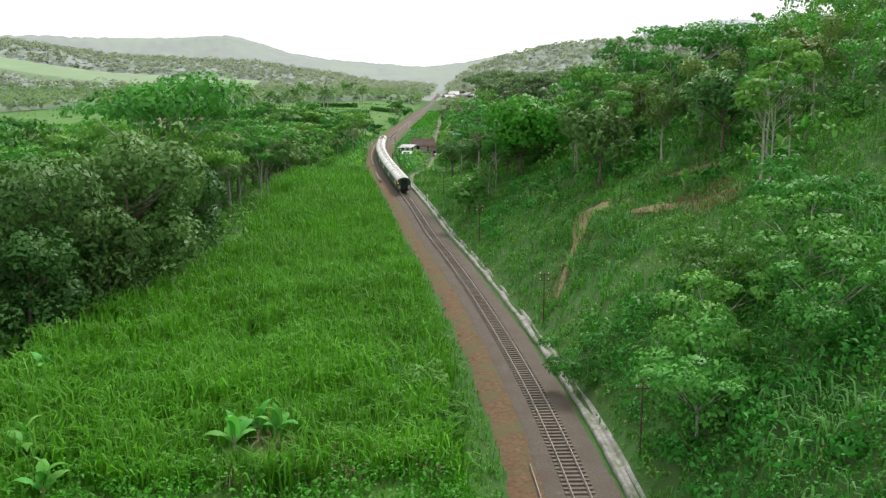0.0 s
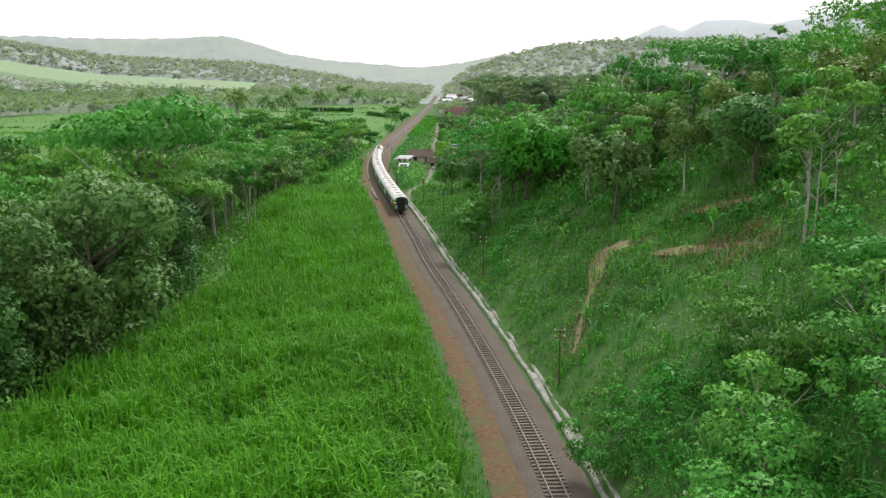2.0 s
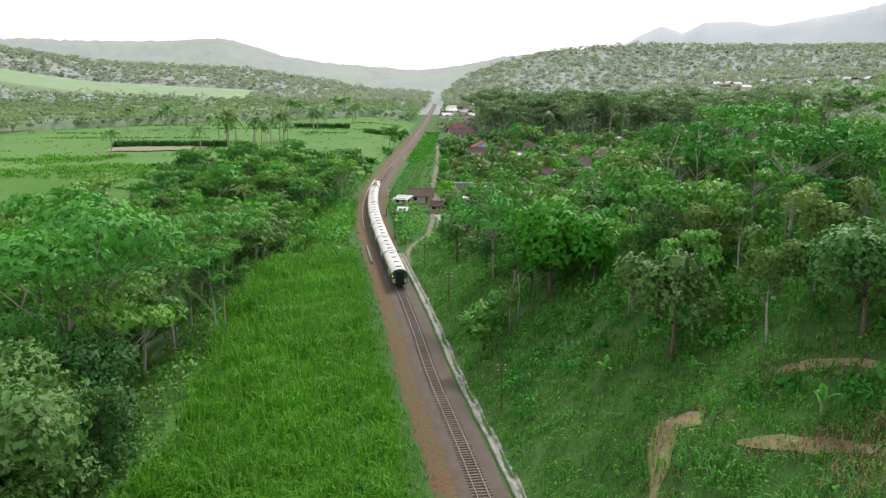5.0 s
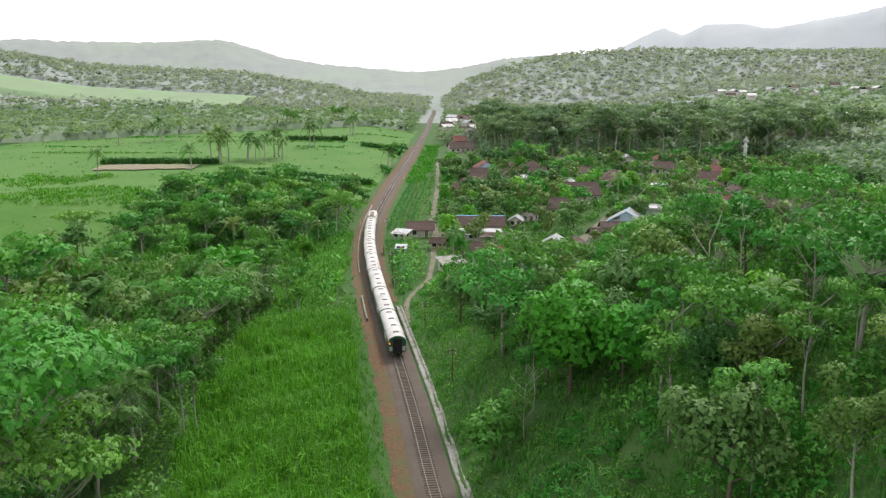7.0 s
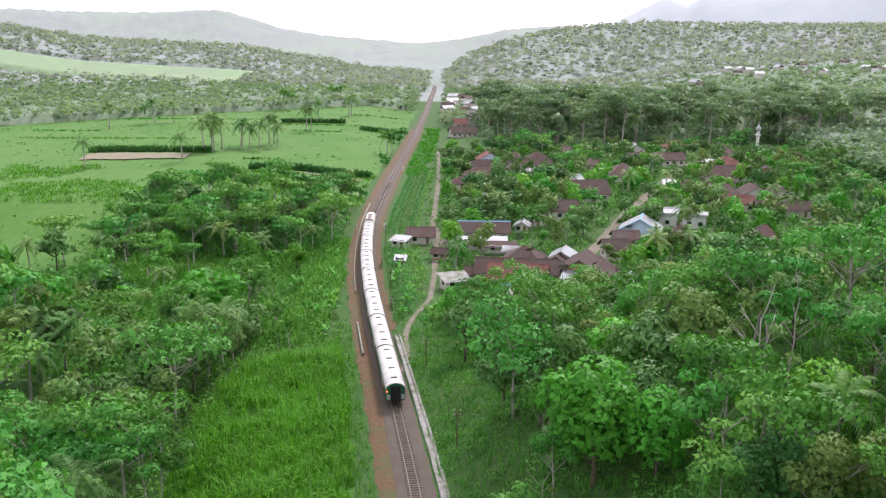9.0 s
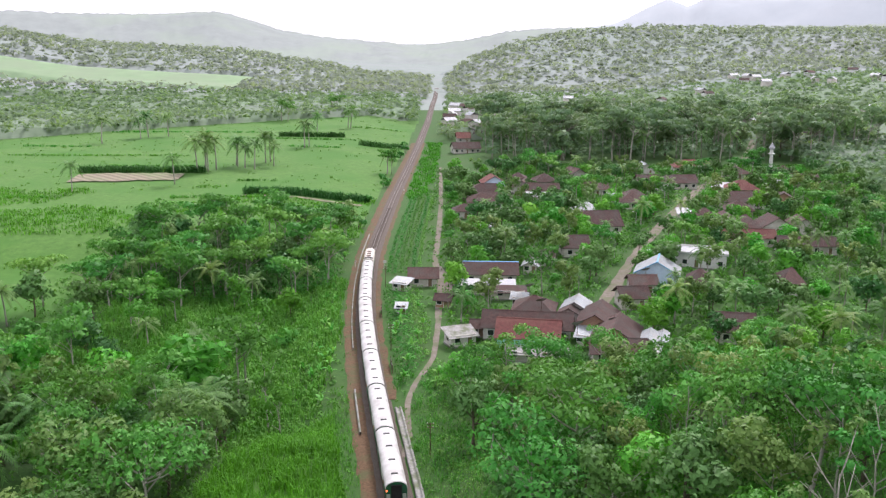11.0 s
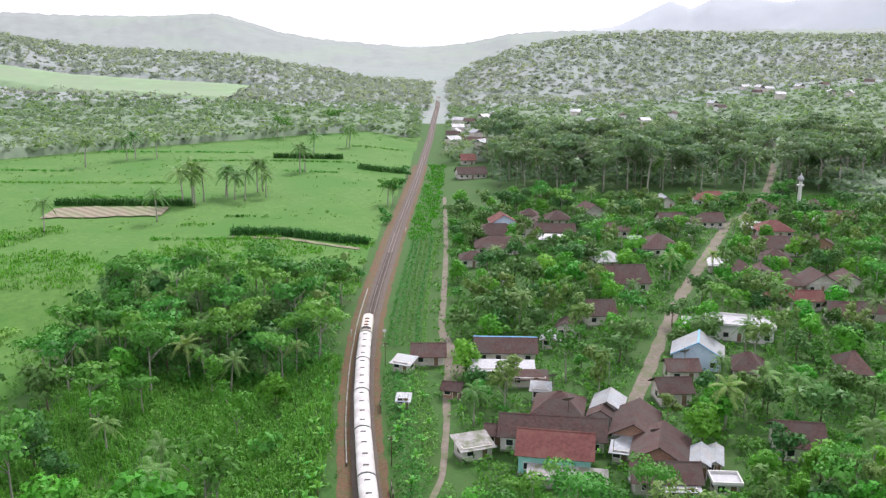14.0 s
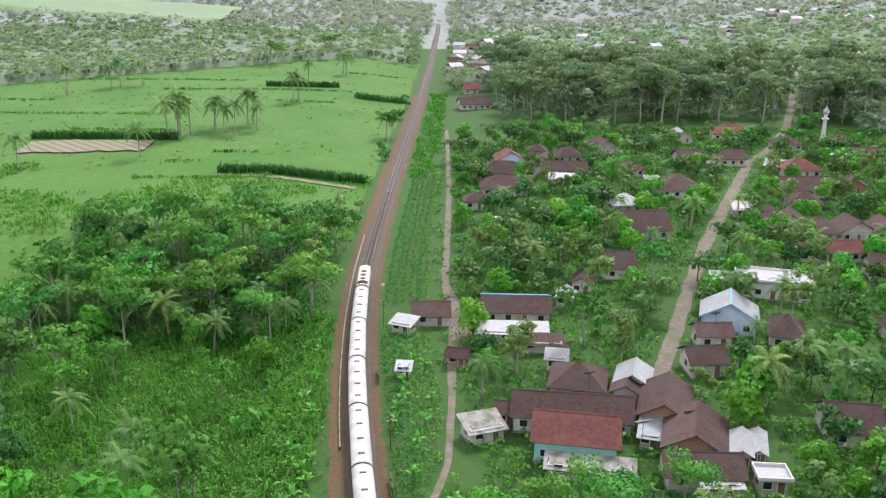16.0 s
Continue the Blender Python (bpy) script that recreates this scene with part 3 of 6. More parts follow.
def make_tree(kind, seed, level=1, hazy=False):
    """Trunk and crown meshes of one kind of tree; level: 2 with many small leaves, 0 with few large leaf sprays."""
    rng = np.random.default_rng(seed)
    sides = (6, 4, 3) if level else (5, 3, 3)
    if kind == "broad":
        s, ends = limbed(6.0, 0.26, 0.35, 8, 3.4, rng, sides=sides)
        lobes = [(e.x, e.y, e.z + 0.6, 1.3 + rng.random() * 0.9, 0.85) for e in ends] + [(0, 0, 8.2, 2.4, 0.8), (1.6, 0.4, 6.6, 2.2, 0.9), (-1.5, -0.8, 6.8, 2.2, 0.9), (0.3, 1.8, 6.2, 2.1, 0.9), (-0.2, -2.0, 5.8, 2.1, 0.9), (2.4, -1.4, 4.6, 1.7, 0.9), (-2.5, 1.2, 4.7, 1.8, 0.9)]
        n, size, leaf, bark = 1250, 0.55, LEAF["dark"], BARK_DARK
    elif kind == "olive":
        s, ends = limbed(7.5, 0.2, 0.35, 8, 2.8, rng, up=0.9, sides=sides)
        lobes = [(e.x, e.y, e.z + 0.4, 1.0 + rng.random() * 0.8, 1.0) for e in ends] + [(0, 0, 8.6, 1.8, 1.0), (0.8, -0.6, 6.6, 1.9, 1.0)]
        n, size, leaf, bark = 1150, 0.48, LEAF["olive"], BARK
    elif kind == "umbrella":
        s, ends = limbed(9.5, 0.24, 0.6, 9, 4.2, rng, up=0.75, sides=sides)
        lobes = [(e.x, e.y, e.z + 0.5, 1.9 + rng.random() * 1.2, 0.3) for e in ends] + [(0.3, 0.2, 11.4, 2.8, 0.3), (0.2, -0.6, 9.6, 2.9, 0.35), (1.6, -1.0, 10.6, 2.4, 0.3), (-1.6, 1.1, 10.3, 2.5, 0.3)]
        n, size, leaf, bark = 1450, 0.46, LEAF["mid"], BARK
    elif kind == "slender":
        s, ends = limbed(10.5, 0.13, 0.5, 6, 2.3, rng, up=0.9, lean=0.06, sides=sides)
        lobes = [(e.x, e.y, e.z + 0.3, 0.8 + rng.random() * 0.8, 0.5) for e in ends] + [(0, 0, 10.6, 1.3, 0.6)]
        n, size, leaf, bark = 560, 0.42, LEAF["mid"], BARK
    elif kind == "lychee":
        s, ends = limbed(4.6, 0.24, 0.3, 7, 2.6, rng, sides=sides)
        lobes = [(e.x, e.y, e.z + 0.7, 1.5 + rng.random() * 0.5, 0.95) for e in ends] + [(0, 0, 7.0, 2.8, 0.8), (0, 0, 4.8, 3.3, 0.7)]
        n, size, leaf, bark = 1300, 0.55, LEAF["bright"], BARK_DARK
    elif kind == "skirted":
        s, ends = limbed(5.6, 0.24, 0.25, 8, 3.0, rng, sides=sides)
        lobes = [(e.x, e.y, e.z + 0.4, 1.2 + rng.random() * 0.7, 0.95) for e in ends] + [(0.2, 0.1, 7.9, 2.1, 0.9), (1.5, 0.4, 6.3, 1.9, 1.0), (-1.4, -0.8, 6.5, 1.9, 1.0)]
        for k in range(11):
            a, z = k * 2.4, 1.3 + 0.32 * k
            lobes.append((2.7 * math.cos(a), 2.7 * math.sin(a), z, 1.15 + 0.5 * rng.random(), 1.05))
        n, size, leaf, bark = 2000, 0.39, LEAF["dark"], BARK_DARK
    elif kind == "scrubby":
        s, ends = limbed(3.4, 0.1, 0.25, 9, 2.4, rng, up=0.7, lean=0.08, sides=sides)
        lobes = [(e.x, e.y, e.z + 0.2, 0.8 + rng.random() * 0.6, 0.45) for e in ends] + [(0, 0, 3.9, 1.4, 0.5), (0.6, 0.5, 2.6, 1.6, 0.6), (-0.6, -0.4, 1.7, 1.7, 0.6)]
        n, size, leaf, bark = 1500, 0.27, LEAF["mid"], BARK
    elif kind == "bushy":
        s, ends = limbed(3.0, 0.14, 0.2, 7, 1.8, rng, sides=sides)
        lobes = [(e.x, e.y, e.z + 0.2, 0.8 + rng.random() * 0.6, 0.9) for e in ends] + [(0, 0, 3.4, 1.4, 0.8)]
        n, size, leaf, bark = 620, 0.42, LEAF["mid"], BARK_DARK
    elif kind == "feathery":
        s, ends = limbed(6.0, 0.12, 0.25, 9, 2.6, rng, up=1.3, lean=0.1, sides=sides)
        lobes = [(e.x, e.y, e.z + 0.2, 1.0 + rng.random() * 0.7, 1.3) for e in ends] + [(0, 0, 7.4, 1.4, 1.2)]
        n, size, leaf, bark = 1500, 0.27, LEAF["grass"], BARK
    else:
        s, ends = limbed(9.0, 0.12, 0.35, 10, 2.2, rng, up=1.0, lean=0.05, sides=sides)
        lobes = [(e.x, e.y, e.z, 0.5, 0.8) for e in ends[:8]]
        n, size, leaf, bark = 110, 0.34, LEAF["olive"], BARK
    n, size = ((int(n * 0.31), size * 1.85), (int(n * 0.8), size * 1.12), (int(n * 2.0), size * 0.84))[level]
    # hazy trees wear leaves with the haze already in their colour
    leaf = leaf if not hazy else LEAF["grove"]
    c, u = lobes_points(lobes, n, rng)
    v, f, nv = leaf_quads(c, u, size * 1.3, rng, 0.62, 0.5)
    return s.mesh("trunk", bark, True), array_mesh("crown", v, f, leaf, normals=nv)


def make_palm(seed):
    """Coconut palm: ringed leaning trunk and a crown of drooping feather fronds."""
    rng = np.random.default_rng(seed)
    s = Shell()
    h = 8.5
    lean = rng.normal(size=2) * 0.5
    pts = [(lean[0] * (i / 8) ** 2, lean[1] * (i / 8) ** 2, h * i / 8 - (0.4 if i == 0 else 0)) for i in range(9)]
    s.tube(pts, [0.24 - 0.012 * i for i in range(9)], 7)
    top = np.array(pts[-1])
    vs, fs = [], []
    for k in range(18):
        a = k * 2.4 + rng.random() * 0.4
        rise = 1.1 - 1.35 * (k / 18) + rng.normal() * 0.1
        ln = 3.9 + rng.random() * 0.8
        t = np.linspace(0, 1, 9)[:, None]
        d = np.array([math.cos(a), math.sin(a), 0])
        line = top + d * ln * t * (1 - 0.2 * t * abs(rise)) + np.array([0, 0, 1]) * ln * (rise * t - 0.72 * t ** 2)
        side = np.array([-math.sin(a), math.cos(a), 0])
        for i in range(1, 9):
            p, q = line[i - 1], line[i]
            w = 0.85 * math.sin(math.pi * (0.2 + 0.74 * i / 9)) + 0.12
            for sg in (-1, 1):
                for e in (0.0, 0.5):
                    b0 = p + (q - p) * e
                    b1 = p + (q - p) * (e + 0.44)
                    tip = b1 + side * sg * w + (q - p) * 0.7 + np.array([0, 0, -0.3 * w])
                    o = len(vs)
                    vs += [b0, b1, tip]
                    fs.append((o, o + 1, o + 2))
    crown = array_mesh("crown", np.array(vs), np.array(fs), LEAF["palm"])
    return s.mesh("trunk", BARK, True), crown


def make_banana_leaf(seed):
    rng = np.random.default_rng(seed)
    n, ln, vs = 8, 2.3, []
    t = np.linspace(0, 1, n)
    for i, u in enumerate(t):
        w = 0.34 * math.sin(math.pi * min(1, 0.06 + 0.94 * u) ** 0.75) * (1 + 0.1 * rng.normal())
        z = ln * (1.0 * u - 0.5 * u ** 2.6)
        x = ln * (0.14 * u + 0.36 * u ** 2)
        vs += [(x, -w, z - 0.35 * w), (x, 0, z), (x, w, z - 0.35 * w)]
    fs = []
    for i in range(n - 1):
        a = 3 * i
        fs += [(a, a + 1, a + 4, a + 3), (a + 1, a + 2, a + 5, a + 4)]
    return array_mesh("leaf", np.array(vs), np.array(fs), LEAF["banana"], smooth=True)


BANANA_LEAVES = [make_banana_leaf(s) for s in (1, 2)]
STEM = Shell().tube([(0, 0, -0.3), (0.03, 0, 0.7), (0.02, 0.03, 1.5)], [0.15, 0.12, 0.07], 8).mesh("stem", surface("banana_stem", (0.12, 0.16, 0.06), (0.24, 0.26, 0.12), 5, 0.7), True)
PROTO = {}
NEAR_GROUPS = ("trees beside the cane", "trees over the cutting")
FAR_GROUPS = ("village trees", "hollow scrub", "back of the hill", "deep valley wood", "tall grove behind the village", "wood at the foot of the plain", "trees of the plain", "trackside bushes")


def plant_pose(x, y, scale, sink=0.1, turn=None):
    a = RNG.random() * 360 if turn is None else turn
    sc = Matrix.Diagonal((scale * (0.9 + 0.2 * RNG.random()), scale * (0.9 + 0.2 * RNG.random()), scale, 1))
    return pose(float(x), float(y), float(land(x, y)) - sink, RNG.normal() * 2, RNG.normal() * 2, a) @ sc


def put(key, build, m):
    """Build a thing at first use, copy it from then on. m: its pose."""
    if key not in PROTO:
        PROTO[key] = build()
        PROTO[key].matrix_basis = m
        return PROTO[key]
    src = PROTO[key]
    keep = src.scale.copy()
    src.scale = (1, 1, 1)
    ob = copy_thing(src, m)
    src.scale = keep
    return ob


TREE_WORDS = {
    "broad": ("broadleaf_tree", "dense dark green broadleaf tree with a domed crown"),
    "olive": ("flowering_tree", "olive green tree with pale flowering crown tips"),
    "umbrella": ("albizia_tree", "tall pale-trunked albizia tree with flat feathery tiers"),
    "slender": ("slender_tree", "slender pale-trunked tree with a thin light crown"),
    "lychee": ("round_tree", "bright green round-headed fruit tree"),
    "bushy": ("small_tree", "low bushy green tree"),
    "feathery": ("feathery_tree", "feathery light green bamboo-like tree"),
    "skirted": ("mango_tree", "dense dark green fruit tree leafy to the ground"),
    "scrubby": ("scrub_tree", "fine-leaved dark green scrub tree on the slope"),
    "bare": ("bare_tree", "nearly leafless pale-barked tree"),
}


def tree(kind, x, y, scale=1.0, variant=None, group=""):
    v = int(RNG.integers(3)) if variant is None else variant

    def build():
        name, label = TREE_WORDS[kind]
        ob = thing(name, label, "tree", group=group)
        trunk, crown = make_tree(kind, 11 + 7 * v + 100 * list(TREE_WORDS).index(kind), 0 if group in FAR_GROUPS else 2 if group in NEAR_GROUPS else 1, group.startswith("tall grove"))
        part("trunk", trunk, ob)
        part("crown", crown, ob)
        return ob
    return put((kind, v, group), build, plant_pose(x, y, scale))


def palm(x, y, scale=1.0, group=""):
    v = int(RNG.integers(3))

    def build():
        ob = thing("coconut_palm", "coconut palm with drooping green fronds", "palm tree", group=group)
        trunk, crown = make_palm(40 + v)
        part("trunk", trunk, ob)
        part("crown", crown, ob)
        return ob
    return put(("palm", v, group), build, plant_pose(x, y, scale))


def banana(x, y, scale=1.0, group=""):
    v = int(RNG.integers(3))

    def build():
        rng = np.random.default_rng(60 + v)
        ob = thing("banana_plant", "banana plant with broad arching pale green leaves", "banana plant", group=group)
        part("stem", STEM, ob)
        for k in range(6):
            tip = 25 * rng.normal() * 0.6 + 14 * (k % 3) - 12
            part("leaf", BANANA_LEAVES[k % 2], ob, m=pose(0.02, 0.02, 1.3 - 0.06 * k, 0, tip, k * 137.5 + 20 * rng.normal()) @ Matrix.Scale(0.75 + 0.35 * rng.random(), 4))
        return ob
    return put(("banana", v, group), build, plant_pose(x, y, scale))


def tufts(name, label, category, pts, n_blades, height, width, mat, rng, spread_r=0.25, lean=0.5, lift=0.0, wave=0.0):
    """Arching blades in clumps at plan points, as one mesh; wave: share by which their height swells and sinks over the ground."""
    n = len(pts) * n_blades
    p = np.repeat(pts, n_blades, 0) + rng.normal(size=(n, 2)) * spread_r
    z = land(p[:, 0], p[:, 1]) + lift
    a = rng.random(n) * math.tau
    h = height * (0.6 + 0.6 * rng.random(n)) * np.repeat(0.8 + 0.4 * rng.random(len(pts)), n_blades) * (1 + wave * (wobble(p[:, 0], p[:, 1], 2.4, 5) + 0.8 * wobble(p[:, 0], p[:, 1], 6.5, 1)))
    out = lean * h * (0.4 + rng.random(n))
    d = np.stack([np.cos(a), np.sin(a)], 1)
    w = width * (0.7 + 0.6 * rng.random(n))
    sx = np.stack([-d[:, 1], d[:, 0]], 1) * w[:, None] / 2
    root = np.column_stack([p, z - 0.1])
    midp = np.column_stack([p + d * (out * 0.35)[:, None], z + h * 0.72])
    tip = np.column_stack([p + d * out[:, None], z + h * (0.95 - 0.35 * rng.random(n))])
    s3 = np.column_stack([sx, np.zeros(n)])
    v = np.stack([root - s3 * 0.7, root + s3 * 0.7, midp + s3, tip, midp - s3], 1).reshape(-1, 3)
    o = np.arange(n)[:, None] * 5
    f = np.concatenate([o + np.array([[0, 1, 2, 4]]), o + np.array([[4, 2, 3, 3]])])
    me = bpy.data.meshes.new(name)
    quads, tris = f[:n], f[n:, :3]
    me.vertices.add(len(v))
    me.vertices.foreach_set("co", v.astype(np.float32).ravel())
    me.loops.add(n * 7)
    me.loops.foreach_set("vertex_index", np.concatenate([quads.ravel(), tris.ravel()]).astype(np.int32))
    me.polygons.add(2 * n)
    me.polygons.foreach_set("loop_start", np.concatenate([np.arange(n) * 4, 4 * n + np.arange(n) * 3]).astype(np.int32))
    me.materials.append(mat)
    me.update(calc_edges=True)
    return tagged(new(name, me), label, category, "", "stuff")


def clumps(name, label, category, pts, radius, n_leaves, size, mat, rng, lift=0.35, flat=0.7, ratio=0.5, tilt=0.8):
    """Leafy mounds at plan points, as one mesh."""
    k = len(pts)
    r = radius * (0.5 + rng.random(k))
    u = unit(rng.normal(size=(k, n_leaves, 3)))
    u[..., 2] = np.abs(u[..., 2])
    z = land(pts[:, 0], pts[:, 1]) + lift * r
    c = np.column_stack([pts, z])[:, None, :] + u * (r[:, None, None] * np.array([1, 1, flat])) * (0.7 + 0.4 * rng.random((k, n_leaves, 1)))
    v, f, nv = leaf_quads(c.reshape(-1, 3), u.reshape(-1, 3), size, rng, ratio, tilt)
    return tagged(new(name, array_mesh(name, v, f, mat, normals=nv)), label, category, "", "stuff")


def sample(n, x0, x1, y0, y1, keep):
    x, y = x0 + (x1 - x0) * RNG.random(n), y0 + (y1 - y0) * RNG.random(n)
    k = keep(x, y, x - track_x(y))
    return np.column_stack([x[k], y[k]])


def apart(pts, gap):
    """Thin points out so that no two lie nearer than gap."""
    kept, cells = [], {}
    for x, y in pts:
        cx, cy = int(x // gap), int(y // gap)
        if all((x - a) ** 2 + (y - b) ** 2 > gap * gap for i in (-1, 0, 1) for j in (-1, 0, 1) for a, b in cells.get((cx + i, cy + j), ())):
            cells.setdefault((cx, cy), []).append((x, y))
            kept.append((x, y))
    return kept

# ---------- train ----------
COACH_LEN, COACH_PITCH = 17.3, 17.9


def arch(w, z0, rise, n=10):
    return [(w * math.cos(math.pi * k / n), z0 + rise * math.sin(math.pi * k / n)) for k in range(n + 1)]


def along(y, dist):
    """The track's y that lies dist metres further along it."""
    s = float(track_x(y + 5) - track_x(y - 5)) / 10
    return y + dist / math.sqrt(1 + s * s)


def chord_pose(y, base):
    """Pose of a vehicle whose bogies stand base apart about y."""
    a, b = along(y, -base / 2), along(y, base / 2)
    xa, xb = float(track_x(a)), float(track_x(b))
    return pose((xa + xb) / 2, (a + b) / 2, 0.175, 0, 0, -math.degrees(math.atan2(xb - xa, b - a)))


WHEEL = Shell()
WHEEL.tube([(-0.06, 0, 0), (0.06, 0, 0)], [0.39, 0.39], 16).tube([(-0.09, 0, 0), (-0.06, 0, 0)], [0.42, 0.42], 16)
WHEEL_MESH = WHEEL.mesh("wheel", STEEL)
BOGIE = Shell()
for sx in (-0.8, 0.8):
    BOGIE.box((sx, 0, 0.5), (0.16, 2.7, 0.26), bevel=0.04)
    for sy in (-1.05, 1.05):
        BOGIE.box((sx, sy, 0.42), (0.22, 0.34, 0.36), bevel=0.05)
    BOGIE.box((sx, 0, 0.72), (0.26, 0.6, 0.3), bevel=0.05)
BOGIE.box((0, 0, 0.62), (1.7, 0.5, 0.24), bevel=0.05)
BOGIE_MESH = BOGIE.mesh("bogie", RUST)
VENT_MESH = Shell().box((0, 0, 0.05), (0.95, 0.3, 0.16), bevel=0.05, taper=0.9).mesh("roof_vent", surface("vent_grey", (0.07, 0.07, 0.07), (0.14, 0.14, 0.13), 4, 0.7))
BODY = Shell().prism([(1.43, 0.92), (1.45, 1.1), (1.45, 2.7)] + arch(1.43, 2.7, 0.86)[1:-1] + [(-1.45, 2.7), (-1.45, 1.1), (-1.43, 0.92)], -COACH_LEN / 2, COACH_LEN / 2)
BODY_MESH = BODY.mesh("body", COACH_GREEN)
roof_line = arch(1.5, 2.66, 0.98, 14)
ROOF = Shell().prism(roof_line + [(x * 0.965, z - 0.05) for x, z in reversed(roof_line)], -COACH_LEN / 2 - 0.08, COACH_LEN / 2 + 0.08)
ROOF_MESH = ROOF.mesh("roof", COACH_ROOF)
SEAM_MESH = Shell().prism([(x * 1.012, z + 0.012) for x, z in roof_line] + [(x * 0.99, z - 0.02) for x, z in reversed(roof_line)], -0.05, 0.05).mesh("roof_seam", CONCRETE)
DOOR_MESH = Shell().box((0, 0, 0), (0.05, 1.1, 1.85), bevel=0.02).mesh("door", surface("door_green", (0.006, 0.06, 0.028), (0.012, 0.1, 0.045), 2, 0.5))
WINDOW_MESH = Shell().box((0, 0, 0), (0.05, 0.9, 0.5), bevel=0.02).mesh("window", GLASS)
PANEL_MESH = Shell().box((0, 0, 0), (0.5, 0.06, 0.75)).mesh("end_panel", surface("end_panel_grey", (0.3, 0.34, 0.3), (0.42, 0.45, 0.4), 6, 0.6))
GANGWAY = Shell()
for sx in (-0.62, 0.62):
    GANGWAY.box((sx, 0, 1.95), (0.2, 0.34, 2.1), bevel=0.04)
GANGWAY.box((0, 0, 3.06), (1.5, 0.4, 0.16), bevel=0.04)
GANGWAY_MESH = GANGWAY.mesh("gangway", RUBBER)
END_DOOR_MESH = Shell().box((0, 0, 1.95), (1.06, 0.1, 2.1)).mesh("end_door", DARK)
UNDER = Shell().box((0, 0, 0.78), (2.3, COACH_LEN - 0.6, 0.26), bevel=0.05)
for sy in (-2.2, 0.4, 2.4):
    UNDER.box((0.75, sy, 0.5), (0.6, 1.5, 0.5), bevel=0.08).box((-0.75, sy + 0.3, 0.5), (0.6, 1.2, 0.5), bevel=0.08)
UNDER_MESH = UNDER.mesh("underframe", RUST)
COUPLER_MESH = Shell().box((0, 0, 0.72), (0.3, 0.7, 0.3), bevel=0.06).box((-0.6, 0.05, 0.8), (0.26, 0.34, 0.26), bevel=0.08).box((0.6, 0.05, 0.8), (0.26, 0.34, 0.26), bevel=0.08).mesh("coupler", RUBBER)
STEP_MESH = Shell().box((0, 0, 0.62), (0.3, 0.7, 0.06)).box((0, 0, 0.86), (0.2, 0.7, 0.05)).mesh("step", RUST)
LIVERY = Shell()
for k, (o, h) in enumerate(((-1.7, 0.5), (-1.1, 0.95), (-0.5, 0.7), (0.1, 1.05), (0.7, 0.8), (1.3, 0.55))):
    LIVERY.box((0, o, 1.85), (0.02, 0.36, h), bevel=0.006)
    LIVERY.box((0, o + 0.22, 1.85 + h * 0.35), (0.02, 0.24, 0.14))
LIVERY_MESH = LIVERY.mesh("livery_mark", COACH_DECAL)
SWOOSH_MESH = Shell().box((0, 0, 0), (0.02, 0.5, 0.4), bevel=0.006).mesh("livery_mark", ORANGE)
STRIPE_MESH = Shell().box((0, 0, 0), (0.02, COACH_LEN - 0.6, 0.09)).mesh("waist_stripe", COACH_DECAL)


def coach():
    ob = thing("railway_coach", "dark green railway coach with a white arched roof", "railway coach", group="train coaches")
    part("body", BODY_MESH, ob)
    part("roof", ROOF_MESH, ob, "white arched roof")
    for y in (-COACH_LEN / 2 + 0.05, COACH_LEN / 2 - 0.05):
        part("roof_seam", SEAM_MESH, ob, m=pose(0, y, 0))
    for y in (-6.4, -2.2, 2.2, 6.4):
        part("roof_vent", VENT_MESH, ob, "dark roof vent", m=pose(0, y, 3.62))
    part("underframe", UNDER_MESH, ob)
    for y, a in ((-COACH_LEN / 2, 0), (COACH_LEN / 2, 180)):
        part("gangway", GANGWAY_MESH, ob, "black rubber gangway frame", m=pose(0, y - (0.1 if a == 0 else -0.1), 0, 0, 0, a))
        part("end_door", END_DOOR_MESH, ob, m=pose(0, y, 0))
        part("coupler", COUPLER_MESH, ob, m=pose(0, y - (0.22 if a == 0 else -0.22), 0, 0, 0, a))
        for x in (-1.08, 1.08):
            part("end_panel", PANEL_MESH, ob, "pale louvred end panel", m=pose(x, y - (0.02 if a == 0 else -0.02), 1.45))
    for sx in (-1, 1):
        part("waist_stripe", STRIPE_MESH, ob, m=pose(sx * 1.455, 0, 2.62))
        for y in (-6.9, 6.9, 3.2):
            part("door", DOOR_MESH, ob, m=pose(sx * 1.45, y, 1.9))
            part("step", STEP_MESH, ob, m=pose(sx * 1.4, y, 0))
        for y in (-5.4, 0.9, 5.2):
            part("window", WINDOW_MESH, ob, m=pose(sx * 1.45, y, 2.25))
        part("livery_mark", LIVERY_MESH, ob, "pale livery lettering bars", m=pose(sx * 1.455, -2.4, 0))
        part("livery_mark", SWOOSH_MESH, ob, "orange livery mark", m=pose(sx * 1.455, -4.6, 1.6))
    for y in (-6.0, 6.0):
        bogie = part("bogie", BOGIE_MESH, ob, m=pose(0, y, 0))
        for dy in (-1.05, 1.05):
            for sx in (-0.57, 0.57):
                part("wheel", WHEEL_MESH, bogie, m=pose(sx, dy, 0.39, 0, 0, 0 if sx > 0 else 180))
    return ob


